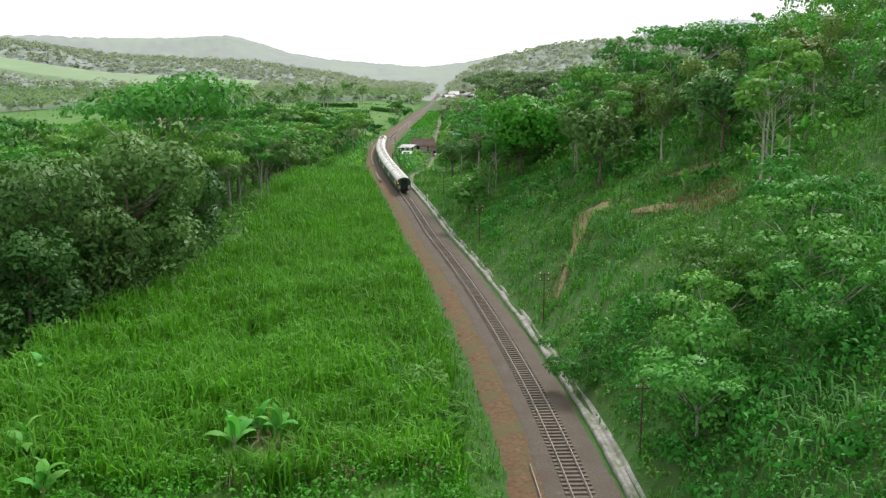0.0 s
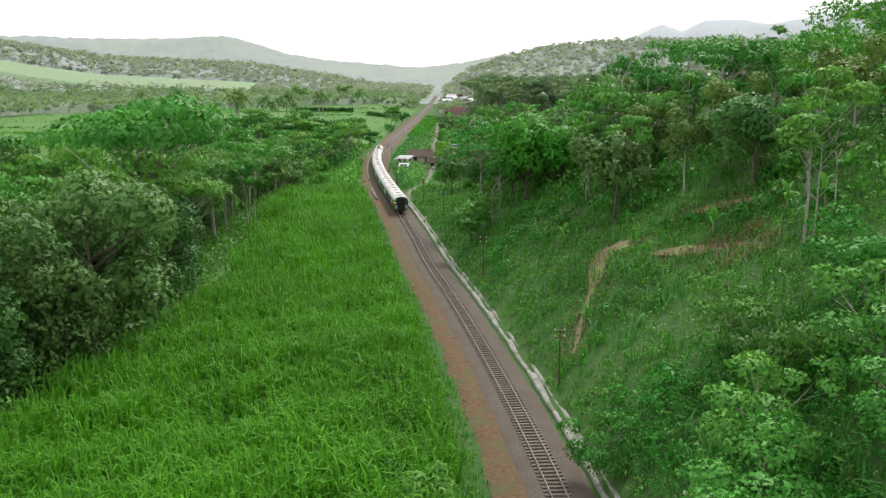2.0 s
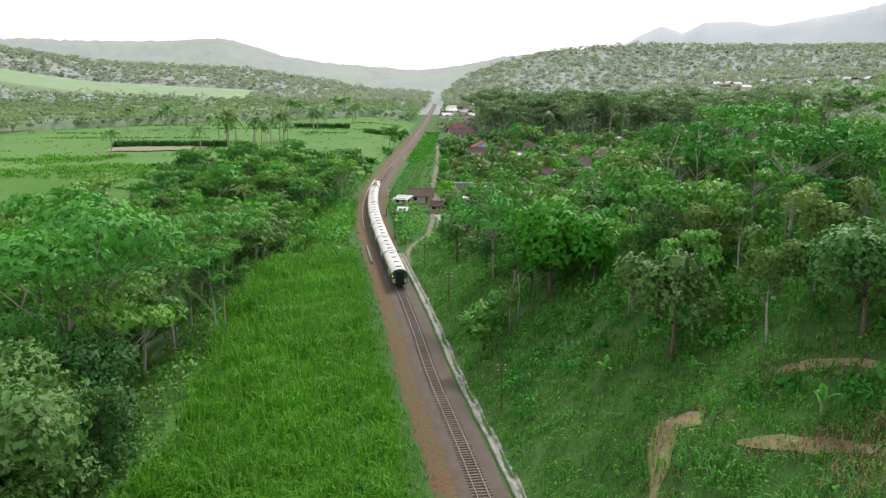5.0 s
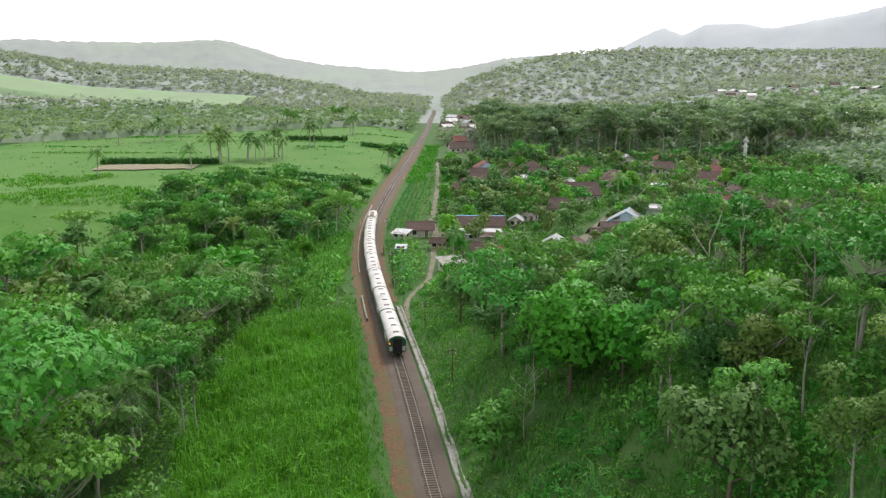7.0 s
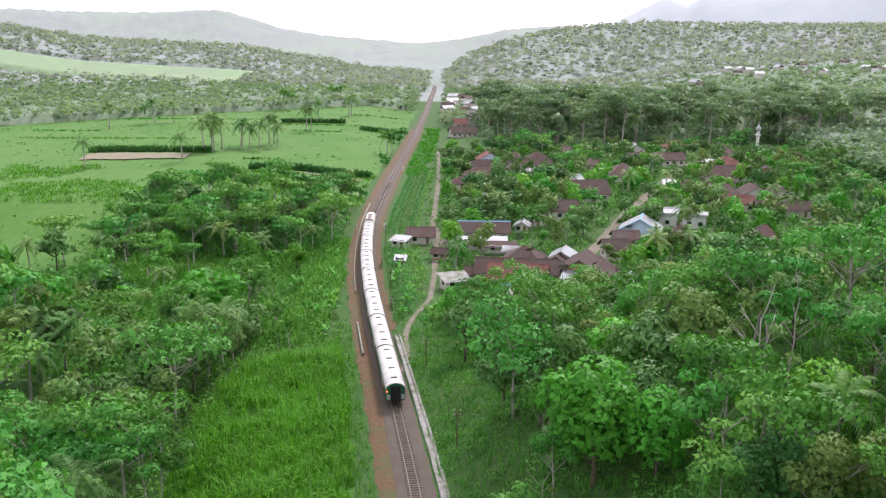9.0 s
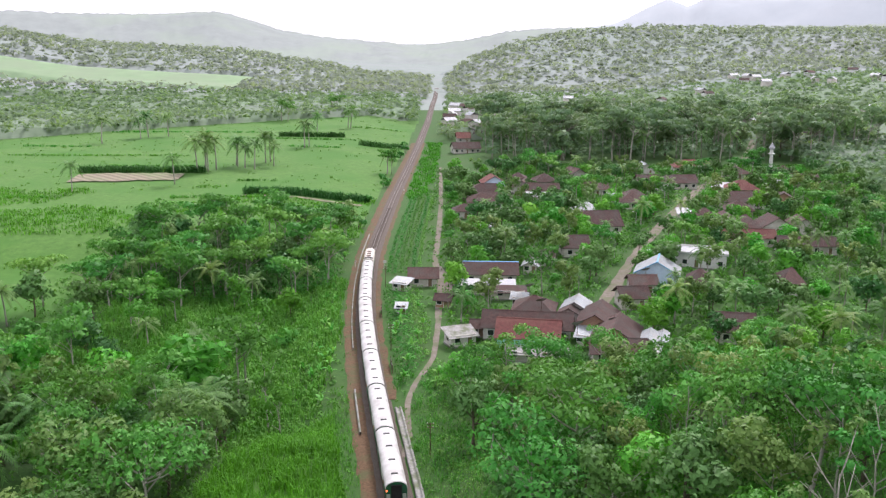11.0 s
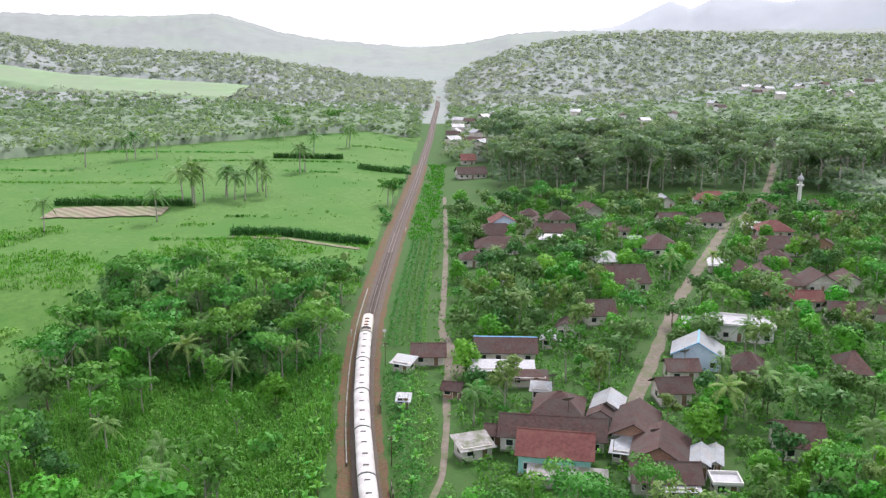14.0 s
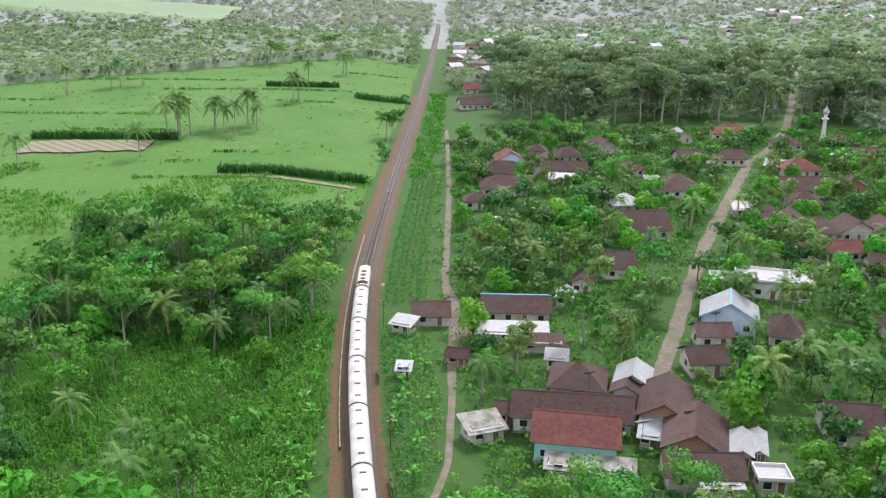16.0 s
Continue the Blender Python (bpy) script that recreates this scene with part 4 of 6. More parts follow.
TRAIN_REAR = 198.5
first_coach = coach()
y = along(TRAIN_REAR, COACH_PITCH / 2)
first_coach.matrix_basis = chord_pose(y, 12.0)
for k in range(6):
    y = along(y, COACH_PITCH)
    copy_thing(first_coach, chord_pose(y, 12.0))
lamp = Shell().tube([(0, -0.12, 0), (0, 0.02, 0)], [0.09, 0.1], 12)
part("tail_lamp", lamp.mesh("tail_lamp", TAIL_RED), first_coach, "lit red tail lamp", m=pose(-1.3, -COACH_LEN / 2 - 0.05, 2.35))


def locomotive(m):
    ob = thing("diesel_locomotive", "cream and grey diesel locomotive pulling the coaches", "locomotive", m)
    side = [(1.35, 0.95), (1.38, 2.9), (1.1, 3.45), (0.4, 3.7), (-0.4, 3.7), (-1.1, 3.45), (-1.38, 2.9), (-1.35, 0.95)]
    part("body", Shell().prism(side, -6.6, 4.6).mesh("body", LOCO_CREAM), ob)
    part("cab", Shell().prism([(x * 0.98, z * 0.985) for x, z in side], 4.6, 6.2).mesh("cab", LOCO_CREAM), ob)
    part("nose", Shell().box((0, 6.6, 1.75), (2.5, 1.0, 1.6), bevel=0.25, taper=0.9).mesh("nose", LOCO_CREAM), ob)
    part("window", Shell().box((0, 6.22, 2.95), (2.0, 0.06, 0.7), bevel=0.02).mesh("window", GLASS), ob)
    part("window", Shell().box((0, -6.62, 2.9), (2.0, 0.06, 0.7), bevel=0.02).mesh("window", GLASS), ob)
    part("roof_band", Shell().prism([(x * 1.01, z + 0.02) for x, z in side[2:6]] + [(x, z - 0.05) for x, z in reversed(side[2:6])], -6.2, -4.2).mesh("roof_band", RUBBER), ob, "dark roof band")
    for yy in (-3.0, -0.6, 1.8):
        part("roof_fan", Shell().tube([(0, yy, 3.66), (0, yy, 3.82)], [0.62, 0.55], 16).mesh("roof_fan", RUST), ob, "dark round roof fan")
    for sx in (-1, 1):
        part("side_band", Shell().box((sx * 1.375, -1, 1.6), (0.03, 10.6, 0.5)).mesh("side_band", COACH_GREEN), ob)
        for yy in (-5.4, 5.3):
            part("side_window", Shell().box((sx * 1.385, yy, 2.5), (0.04, 0.7, 0.6)).mesh("side_window", GLASS), ob)
    part("underframe", Shell().box((0, 0, 0.8), (2.4, 13.2, 0.3), bevel=0.08).box((0, 0, 0.45), (1.8, 3.2, 0.6), bevel=0.2).mesh("underframe", RUST), ob)
    for yy in (-4.4, 4.4):
        bogie = part("bogie", BOGIE_MESH, ob, m=pose(0, yy, 0))
        for dy in (-1.05, 1.05):
            for sx in (-0.57, 0.57):
                part("wheel", WHEEL_MESH, bogie, m=pose(sx, dy, 0.39))
    return ob


locomotive(chord_pose(along(y, COACH_PITCH / 2 + 7.3), 8.8))

# ---------- houses ----------
HOUSES = []


def slab(a, b, c, d, thick):
    """A roof slab over corners a, b, c, d (anticlockwise seen from outside)."""
    q = [Vector(p) for p in (a, b, c, d)]
    n = (q[1] - q[0]).cross(q[2] - q[0]).normalized() * thick
    s = Shell()
    s.add([p for p in q] + [p - n for p in q], [(0, 1, 2, 3), (7, 6, 5, 4), (0, 4, 5, 1), (1, 5, 6, 2), (2, 6, 7, 3), (3, 7, 4, 0)])
    return s


def tri_slab(a, b, c, thick):
    q = [Vector(p) for p in (a, b, c)]
    n = (q[1] - q[0]).cross(q[2] - q[0]).normalized() * thick
    return Shell().add(q + [p - n for p in q], [(0, 1, 2), (5, 4, 3), (0, 3, 4, 1), (1, 4, 5, 2), (2, 5, 3, 0)])


def house(x, y, w, dep, turn, roof, style="ridge", wall=None, h=2.9, pitch=0.6, trim=None, label=""):
    """A village house, w wide along its front and dep deep, with its front turned by turn degrees.
    style: ridge (ridge along the front), gable (gable end in front), hip, flat or lean (one slope down to the front)."""
    wall = wall or PLASTER
    dep = dep * (1.18 if style in ("ridge", "hip") else 1.0)
    HOUSES.append((x, y, w, dep))
    colour = {TILE: "brown tiled", TILE_RED: "red tiled", TIN: "grey metal", TIN_WHITE: "white metal", CONCRETE: "concrete"}[roof]
    shape = {"ridge": "ridged", "gable": "gabled", "hip": "hipped", "flat": "flat", "lean": "lean-to"}[style]
    ob = thing("house", label or f"{'low' if h < 3.2 else 'tall'} plastered village house with a {shape} {colour} roof", "house",
               pose(x, y, float(land(x, y)) - 0.1, 0, 0, turn), group="village houses")
    # walls: four slabs round the rooms
    t = 0.18
    hw, hd = w / 2 - 0.45, dep / 2 - 0.45
    for cx, cy, sx, sy in ((0, -hd + t / 2, 2 * hw, t), (0, hd - t / 2, 2 * hw, t), (-hw + t / 2, 0, t, 2 * hd - 2 * t), (hw - t / 2, 0, t, 2 * hd - 2 * t)):
        part("wall", Shell().box((cx, cy, h / 2), (sx, sy, h)).mesh("wall", wall), ob)
    part("plinth", Shell().box((0, 0, 0.12), (2 * hw + 0.3, 2 * hd + 0.3, 0.36), bevel=0.05).mesh("plinth", CONCRETE), ob)
    o, rise = 0.55, pitch * (dep if style in ("ridge", "hip") else w) / 2
    W, D, e = w / 2 + o * 0.4, dep / 2 + o * 0.4, h - 0.12
    if style == "ridge":
        part("roof_slope", slab((-W, -D, e), (W, -D, e), (W, 0, e + rise), (-W, 0, e + rise), 0.12).mesh("roof_slope", roof), ob)
        part("roof_slope", slab((W, D, e), (-W, D, e), (-W, 0, e + rise), (W, 0, e + rise), 0.12).mesh("roof_slope", roof), ob)
        part("ridge_cap", Shell().prism([(-0.22, e + rise - 0.06), (0, e + rise + 0.08), (0.22, e + rise - 0.06)], -W, W).mesh("ridge_cap", trim or roof), ob, m=pose(0, 0, 0, 0, 0, 90))
        for sx in (-1, 1):
            part("gable", Shell().prism([(-hd, h - 0.02), (hd, h - 0.02), (0, e + rise - 0.16)], -0.09, 0.09).mesh("gable", wall), ob, m=pose(sx * (hw - 0.09), 0, 0, 0, 0, 90))
    elif style == "gable":
        part("roof_slope", slab((-W, D, e), (-W, -D, e), (0, -D, e + rise), (0, D, e + rise), 0.12).mesh("roof_slope", roof), ob)
        part("roof_slope", slab((W, -D, e), (W, D, e), (0, D, e + rise), (0, -D, e + rise), 0.12).mesh("roof_slope", roof), ob)
        part("ridge_cap", Shell().prism([(-0.22, e + rise - 0.06), (0, e + rise + 0.08), (0.22, e + rise - 0.06)], -D, D).mesh("ridge_cap", trim or roof), ob)
        for sy in (-1, 1):
            part("gable", Shell().prism([(-hw, h - 0.02), (hw, h - 0.02), (0, e + rise - 0.16)], -0.09, 0.09).mesh("gable", wall), ob, m=pose(0, sy * (hd - 0.09), 0))
        if trim:
            for sx in (-1, 1):
                part("barge_board", slab((sx * W, -D - 0.03, e - 0.12), (sx * W, -D - 0.03, e + 0.16), (0, -D - 0.03, e + rise + 0.12), (0, -D - 0.03, e + rise - 0.16), 0.05 * sx).mesh("barge_board", trim), ob)
    elif style == "hip":
        r = max(W - D, 0.4)
        part("roof_slope", slab((-W, -D, e), (W, -D, e), (r, 0, e + rise), (-r, 0, e + rise), 0.12).mesh("roof_slope", roof), ob)
        part("roof_slope", slab((W, D, e), (-W, D, e), (-r, 0, e + rise), (r, 0, e + rise), 0.12).mesh("roof_slope", roof), ob)
        part("roof_slope", tri_slab((W, -D, e), (W, D, e), (r, 0, e + rise), 0.12).mesh("roof_slope", roof), ob)
        part("roof_slope", tri_slab((-W, D, e), (-W, -D, e), (-r, 0, e + rise), 0.12).mesh("roof_slope", roof), ob)
        part("ridge_cap", Shell().prism([(-0.2, e + rise - 0.06), (0, e + rise + 0.08), (0.2, e + rise - 0.06)], -r, r).mesh("ridge_cap", roof), ob, m=pose(0, 0, 0, 0, 0, 90))
    elif style == "flat":
        part("roof_deck", Shell().box((0, 0, h + 0.1), (w, dep, 0.2), bevel=0.05).mesh("roof_deck", roof), ob)
        for cx, cy, sx, sy in ((0, -dep / 2 + 0.08, w, 0.16), (0, dep / 2 - 0.08, w, 0.16), (-w / 2 + 0.08, 0, 0.16, dep - 0.32), (w / 2 - 0.08, 0, 0.16, dep - 0.32)):
            part("parapet", Shell().box((cx, cy, h + 0.42), (sx, sy, 0.46)).mesh("parapet", WHITE), ob)
    else:
        part("roof_slope", slab((-W, -D, e - 0.2), (W, -D, e - 0.2), (W, D, e + 0.16 * dep), (-W, D, e + 0.16 * dep), 0.1).mesh("roof_slope", roof), ob)
    # openings in the front and the sides
    n = max(2, int(w // 3))
    for k in range(n):
        px = -hw + (k + 0.5) * 2 * hw / n
        if k == n // 2:
            d1 = part("door", Shell().box((px, -hd - 0.01, 1.25), (0.95, 0.08, 2.0)).mesh("door", WOOD), ob)
            part("door_frame", Shell().box((px - 0.53, -hd - 0.03, 1.3), (0.1, 0.1, 2.1)).box((px + 0.53, -hd - 0.03, 1.3), (0.1, 0.1, 2.1)).mesh("door_frame", WHITE), d1)
        else:
            w1 = part("window", Shell().box((px, -hd - 0.01, 1.65), (1.2, 0.06, 1.1)).mesh("window", GLASS), ob)
            part("window_frame", Shell().box((px - 0.62, -hd - 0.03, 1.65), (0.08, 0.1, 1.26)).box((px + 0.62, -hd - 0.03, 1.65), (0.08, 0.1, 1.26)).box((px, -hd - 0.03, 2.24), (1.16, 0.1, 0.08)).box((px, -hd - 0.05, 1.06), (1.4, 0.16, 0.08)).mesh("window_frame", WHITE), w1)
    for sx in (-1, 1):
        part("window", Shell().box((sx * (hw + 0.01), 0, 1.65), (0.06, 1.2, 1.1)).mesh("window", GLASS), ob)
    return ob


house(10.3, 312.9, 13.9, 7.0, -2, TILE, trim=BLUE_TRIM)
house(8.9, 302.0, 13.5, 4.5, -2, TIN_WHITE, "lean", h=2.5)
house(15.5, 268.8, 18.6, 7.5, -7, TILE)
house(15.0, 260.6, 12.6, 8.0, -10, TILE_RED, wall=PLASTER_TEAL, h=3.7, label='teal-walled house with a bright red tiled roof')
house(16.0, 253.6, 12.6, 3.6, -10, CONCRETE, "lean", h=2.0)
house(18.0, 279.0, 9.3, 8.0, -12, TILE, "hip")
house(25.6, 275.9, 4.8, 8.0, -17, TILE, "gable")
house(27.1, 278.4, 5.8, 7.0, -17, TIN, "gable", h=3.0)
house(30.2, 269.0, 7.9, 12.0, -17, TILE, "gable", wall=BRICK, h=3.0)
house(32.1, 258.7, 9.2, 11.0, -17, TILE, "gable", wall=BRICK, h=3.0)
house(30.8, 251.1, 10.8, 6.0, -3, TILE, h=2.6)
house(37.9, 255.8, 3.0, 7.0, -17, TIN, "gable")
house(40.6, 256.7, 2.3, 7.0, -17, TIN, "gable", h=2.5)
house(32.6, 247.6, 5.6, 3.0, -2, TIN_WHITE, "lean", h=2.2)
house(51.0, 304.6, 10.7, 9.0, -17, TIN, "gable", wall=PLASTER_BLUE, trim=BLUE_TRIM, h=3.4, label='pale blue house with a light gabled metal roof')
house(45.3, 296.4, 6.8, 5.0, 1, TILE)
house(40.6, 285.4, 6.8, 6.0, 5, TILE, wall=PLASTER)
house(59.4, 297.4, 6.3, 8.0, -18, TILE, "hip")
house(65.7, 322.2, 15.8, 9.0, -17, TIN_WHITE, "flat", wall=WHITE, h=3.8, label='modern white flat-roofed house with parapets')
house(55.7, 324.2, 5.8, 6.0, -13, TIN, "flat")
house(56.4, 263.2, 8.1, 8.0, -9, TILE)
house(34.8, 335.4, 7.8, 8.0, 2, TILE)
house(26.0, 325.8, 4.8, 7.0, -17, TILE, "gable")
house(16.2, 435.9, 17.2, 9.0, -3, TILE, "hip")
house(15.7, 415.5, 16.6, 9.0, -0, TILE, "hip")
house(18.5, 443.9, 9.7, 8.0, 8, TILE_RED, "gable", wall=PLASTER_BLUE, h=5.2, label='two-storey pale blue house with a red gabled roof')
house(19.1, 415.3, 7.0, 6.0, 20, TIN_WHITE, "lean")
house(31.4, 450.2, 5.9, 9.0, -16, TILE, "gable")
house(36.4, 434.4, 14.3, 7.0, -4, TILE)
house(40.5, 457.7, 9.4, 8.0, 3, TILE, "hip")
house(54.8, 470.1, 11.7, 9.0, 20, TILE, "gable")
house(89.6, 453.7, 24.4, 8.0, 3, TILE)
house(86.9, 449.2, 7.1, 4.0, 3, TIN_WHITE, "lean", h=2.4)
house(67.3, 409.7, 13.4, 11.0, 2, TILE, "hip")
house(47.2, 389.9, 9.3, 7.0, 10, TIN_WHITE, "hip")
house(47.4, 366.4, 11.6, 11.0, 7, TILE)
house(113.9, 506.3, 16.2, 9.0, -6, TILE_RED, "hip", wall=WHITE)
house(90.6, 497.7, 8.6, 9.0, 3, TIN, "gable")
house(115.5, 438.4, 12.9, 9.0, -5, TILE_RED, "hip", label='red hipped mosque roof in two tiers')
house(109.3, 442.8, 6.9, 7.0, -25, TIN_WHITE, "lean")
house(106.7, 410.3, 17.9, 9.0, 2, TILE)
house(88.4, 373.3, 7.4, 9.0, -15, TILE, "gable")
house(92.5, 364.8, 7.5, 9.0, -6, TILE, "hip")
house(101.4, 365.1, 9.9, 9.0, 2, TILE, "gable")
house(87.3, 347.2, 15.8, 6.0, 0, TILE_RED)
house(79.8, 385.1, 6.3, 6.0, -9, TIN_WHITE, "lean")
house(83.6, 378.3, 8.3, 8.0, 2, TILE, "hip")
house(21.3, 730.2, 23.7, 10.0, -25, TILE)
house(12.1, 643.8, 8.7, 9.0, 4, TILE_RED)
house(12.0, 588.3, 15.6, 9.0, 11, TILE)
house(16.8, 782.9, 12.7, 8.0, 6, TIN_WHITE, "gable")
house(20.1, 656.7, 9.1, 8.0, 20, TILE, "gable")
house(-12.2, 307.8, 4.7, 4.0, -24, TIN, "lean", h=2.4)
house(-6.9, 313.2, 7.7, 6.0, 1, TILE, h=2.5)
house(-1.7, 292.4, 4.1, 3.5, -13, TILE, h=2.2, wall=BRICK)
house(-11.5, 287.7, 2.7, 3.0, -4, TIN, "lean", h=2.0)
house(1.4, 265.8, 6.3, 5.0, 20, CONCRETE, "lean", h=2.6)
house(214.2, 617.2, 14.7, 9.0, 4, TILE)
house(198.4, 617.2, 9.3, 8.0, -22, TILE, "hip")
house(224.9, 738.2, 13.8, 9.0, -22, TILE)
house(244.9, 684.6, 10.5, 8.0, 5, TIN_WHITE, "gable")
house(150.9, 489.0, 8.2, 9.0, -13, TILE, "hip")
house(94.8, 334.3, 7.0, 8.0, -11, TILE)
house(80.9, 297.0, 5.8, 9.0, -9, TILE, "hip")
house(12.1, 375.5, 6.0, 5.0, -20, TIN_WHITE, "lean", h=2.3)
house(21.2, 318.5, 4.4, 5.0, -12, TIN, "gable", h=2.4)
house(13.6, 296.6, 8.6, 4.0, -3, TILE, "lean", h=2.2)
house(62.0, 419.4, 4.6, 5.0, 0, TIN_WHITE, "lean", h=2.5)
house(35.0, 423.7, 10.0, 5.0, -6, TIN_WHITE, "lean", h=2.4)
house(26.6, 436.3, 8.0, 7.0, 10, TILE, "gable")
house(30.5, 466.7, 7.0, 6.0, -8, TILE, "hip")
house(99.5, 392.9, 9.5, 8.0, -10, TILE, "hip")
house(110.5, 366.3, 8.0, 9.0, -6, TILE, "gable")
house(104.5, 337.2, 8.5, 6.0, 0, TILE)
house(122.9, 414.8, 8.0, 7.0, -14, TILE, "gable", wall=BRICK)
house(15.6, 288.4, 4.0, 3.6, -10, TIN, "lean", h=2.8)
house(26.4, 262.0, 3.4, 6.0, -17, TIN, "lean", h=2.4)
house(5.4, 270.9, 3.4, 4.0, -5, TILE, h=2.3)
house(39.6, 248.3, 4.6, 4.0, -4, TIN_WHITE, "flat", h=2.4)
house(128.8, 486.2, 10.0, 8.0, 8, TILE, "hip")
house(149.7, 464.1, 12.0, 8.0, -5, TILE)
house(139.3, 460.7, 7.0, 5.0, 12, TIN_WHITE, "lean", h=2.6)
house(58.0, 436.0, 9.0, 7.0, 4, TILE)
house(6.4, 400.0, 9.0, 6.0, 2, TILE, "hip")

# ---------- where plants stand ----------
HOUSE_SPOTS = [(h[0], h[1], 0.5 * math.hypot(h[2], h[3])) for h in HOUSES]
road_pts = np.array(ROAD, float)
path_pts = np.array(PATH, float)


def near_line(x, y, pts, r):
    """Whether points lie within r of a polyline."""
    best = np.full(np.shape(x), 1e9)
    for (ax, ay), (bx, by) in zip(pts[:-1], pts[1:]):
        dx, dy = bx - ax, by - ay
        t = np.clip(((x - ax) * dx + (y - ay) * dy) / (dx * dx + dy * dy), 0, 1)
        best = np.minimum(best, np.hypot(x - ax - t * dx, y - ay - t * dy))
    return best < r


def free(x, y, r=1.5):
    """Away from houses, roads and paths. Trees that stand in front of a roof keep further off."""
    ok = ~near_line(x, y, road_pts, 2.4 + r) & ~near_line(x, y, path_pts, 1.0 + r)
    for hx, hy, hr in HOUSE_SPOTS:
        ok &= np.hypot(x - hx, (y - hy) * np.where(y < hy, 0.75, 1.0)) > hr * 0.7 + r
    return ok


def cane_left(y):
    return np.interp(y, [40, 68, 85, 105, 119, 172, 187, 202, 216, 225, 232], [-36, -33, -30, -28, -27, -34, -34, -33, -28, -22, -17])


# tall cane on the terrace
pts = sample(26000, -40, 2, 38, 232, lambda x, y, d: (x > cane_left(y)) & (d < -7.6 - 1.0 * wobble(x, y, 5)) & (np.hypot(x + 11.2, y - 51) > 2.4) & ((y > 46 + 2 * wobble(x, y, 4)) | (x < -22)) & (RNG.random(len(x)) < np.where(y < 110, 1.0, 0.62)))
tufts("sugar_cane", "tall bright green cane field in thick rows", "cane", pts, 7, 2.5, 0.1, LEAF["cane"], RNG, 0.26, 0.5, wave=0.3)
# grassy bank between cane and railway, and the slope of the cutting
pts = sample(9000, -22, 12, 38, 240, lambda x, y, d: (d > -9.5) & (d < -5.0))
tufts("bank_grass", "rough green grass on the railway bank", "grass", pts, 6, 0.9, 0.09, LEAF["grass"], RNG, 0.3, 0.6)
SCAR_1, SCAR_2, SCAR_3 = (np.array(p, float) for p in SCARS)


def scarred(x, y, r):
    return near_line(x, y, SCAR_1, r) | near_line(x, y, SCAR_2, r) | near_line(x, y, SCAR_3, r)


pts = sample(11000, -12, 62, 38, 250, lambda x, y, d: (d > 4.3) & (d < 46) & free(x, y, 0) & ~scarred(x, y, 0.4))
tufts("slope_grass", "rank green grass and weeds on the cutting slope", "grass", pts, 6, 0.95, 0.12, LEAF["grass"], RNG, 0.45, 0.7, wave=0.35)
pts = sample(15000, -8, 62, 38, 245, lambda x, y, d: (d > 4.8) & (d < 46) & free(x, y, 0.5) & (wobble(x, y, 6, 3) > -0.55) & ~scarred(x, y, 1.1))
half = len(pts) // 2
clumps("slope_shrubs", "leafy green shrubs and creepers covering the slope", "shrub", pts[:half], 0.95, 15, 0.34, LEAF["mid"], RNG, 0.2, 0.8, 0.4)
clumps("slope_herbs", "bright green broad-leaved herbs on the slope", "herbs", pts[half:], 0.7, 15, 0.3, LEAF["grass"], RNG, 0.15, 0.8, 0.3)
pts = sample(900, 0, 75, 90, 245, lambda x, y, d: (d > 10) & free(x, y, 1.0) & (((d > 13) & (y > 158)) | ((d > 19) & (y > 116)) | ((d > 27) & (y > 92))) & ~scarred(x, y, 3))
clumps("wood_understorey", "tall leafy understorey at the foot of the trees", "undergrowth", pts, 1.9, 26, 0.75, LEAF["mid"], RNG, 0.6, 1.0)
pts = sample(700, 8, 50, 38, 150, lambda x, y, d: (d > 9) & (d < 40) & (wobble(x, y, 11, 6) > 0.25))
tufts("reeds", "pale tall reed grass on the slope", "grass", pts, 7, 2.0, 0.13, LEAF["reed"], RNG, 0.35, 0.7)
pts = sample(40, 25, 32, 93, 102, lambda x, y, d: d > 10)
tufts("dry_brush", "dry straw-coloured brush on the clay scar", "brush", pts, 14, 1.1, 0.07, LEAF["dry"], RNG, 0.5, 0.9)
# undergrowth of woods, hollow and gardens
pts = sample(3800, -110, -20, 40, 380, lambda x, y, d: ((x < cane_left(y) - 0.5) | (y > 228)) & (d < -6.5))
clumps("undergrowth", "dark green undergrowth below the trees", "undergrowth", pts, 1.0, 14, 0.6, LEAF["mid"], RNG)
pts = sample(4200, -85, -24, 224, 316, lambda x, y, d: (d < -5.5))
tufts("hollow_reeds", "tall green reeds and scrub in the hollow", "reeds", pts, 6, 2.0, 0.2, LEAF["grass"], RNG, 0.5, 0.5)
pts = sample(2200, -90, -24, 224, 316, lambda x, y, d: (d < -6.5) & (wobble(x, y, 9, 5) > -0.2))
clumps("hollow_scrub", "bright green scrub in the hollow", "scrub", pts, 1.2, 16, 0.62, LEAF["mid"], RNG)
pts = sample(5600, -6, 170, 238, 500, lambda x, y, d: (d > 15) & free(x, y, 0.0))
clumps("garden_shrubs", "green garden shrubs between the houses", "shrub", pts, 1.6, 13, 0.85, LEAF["mid"], RNG)
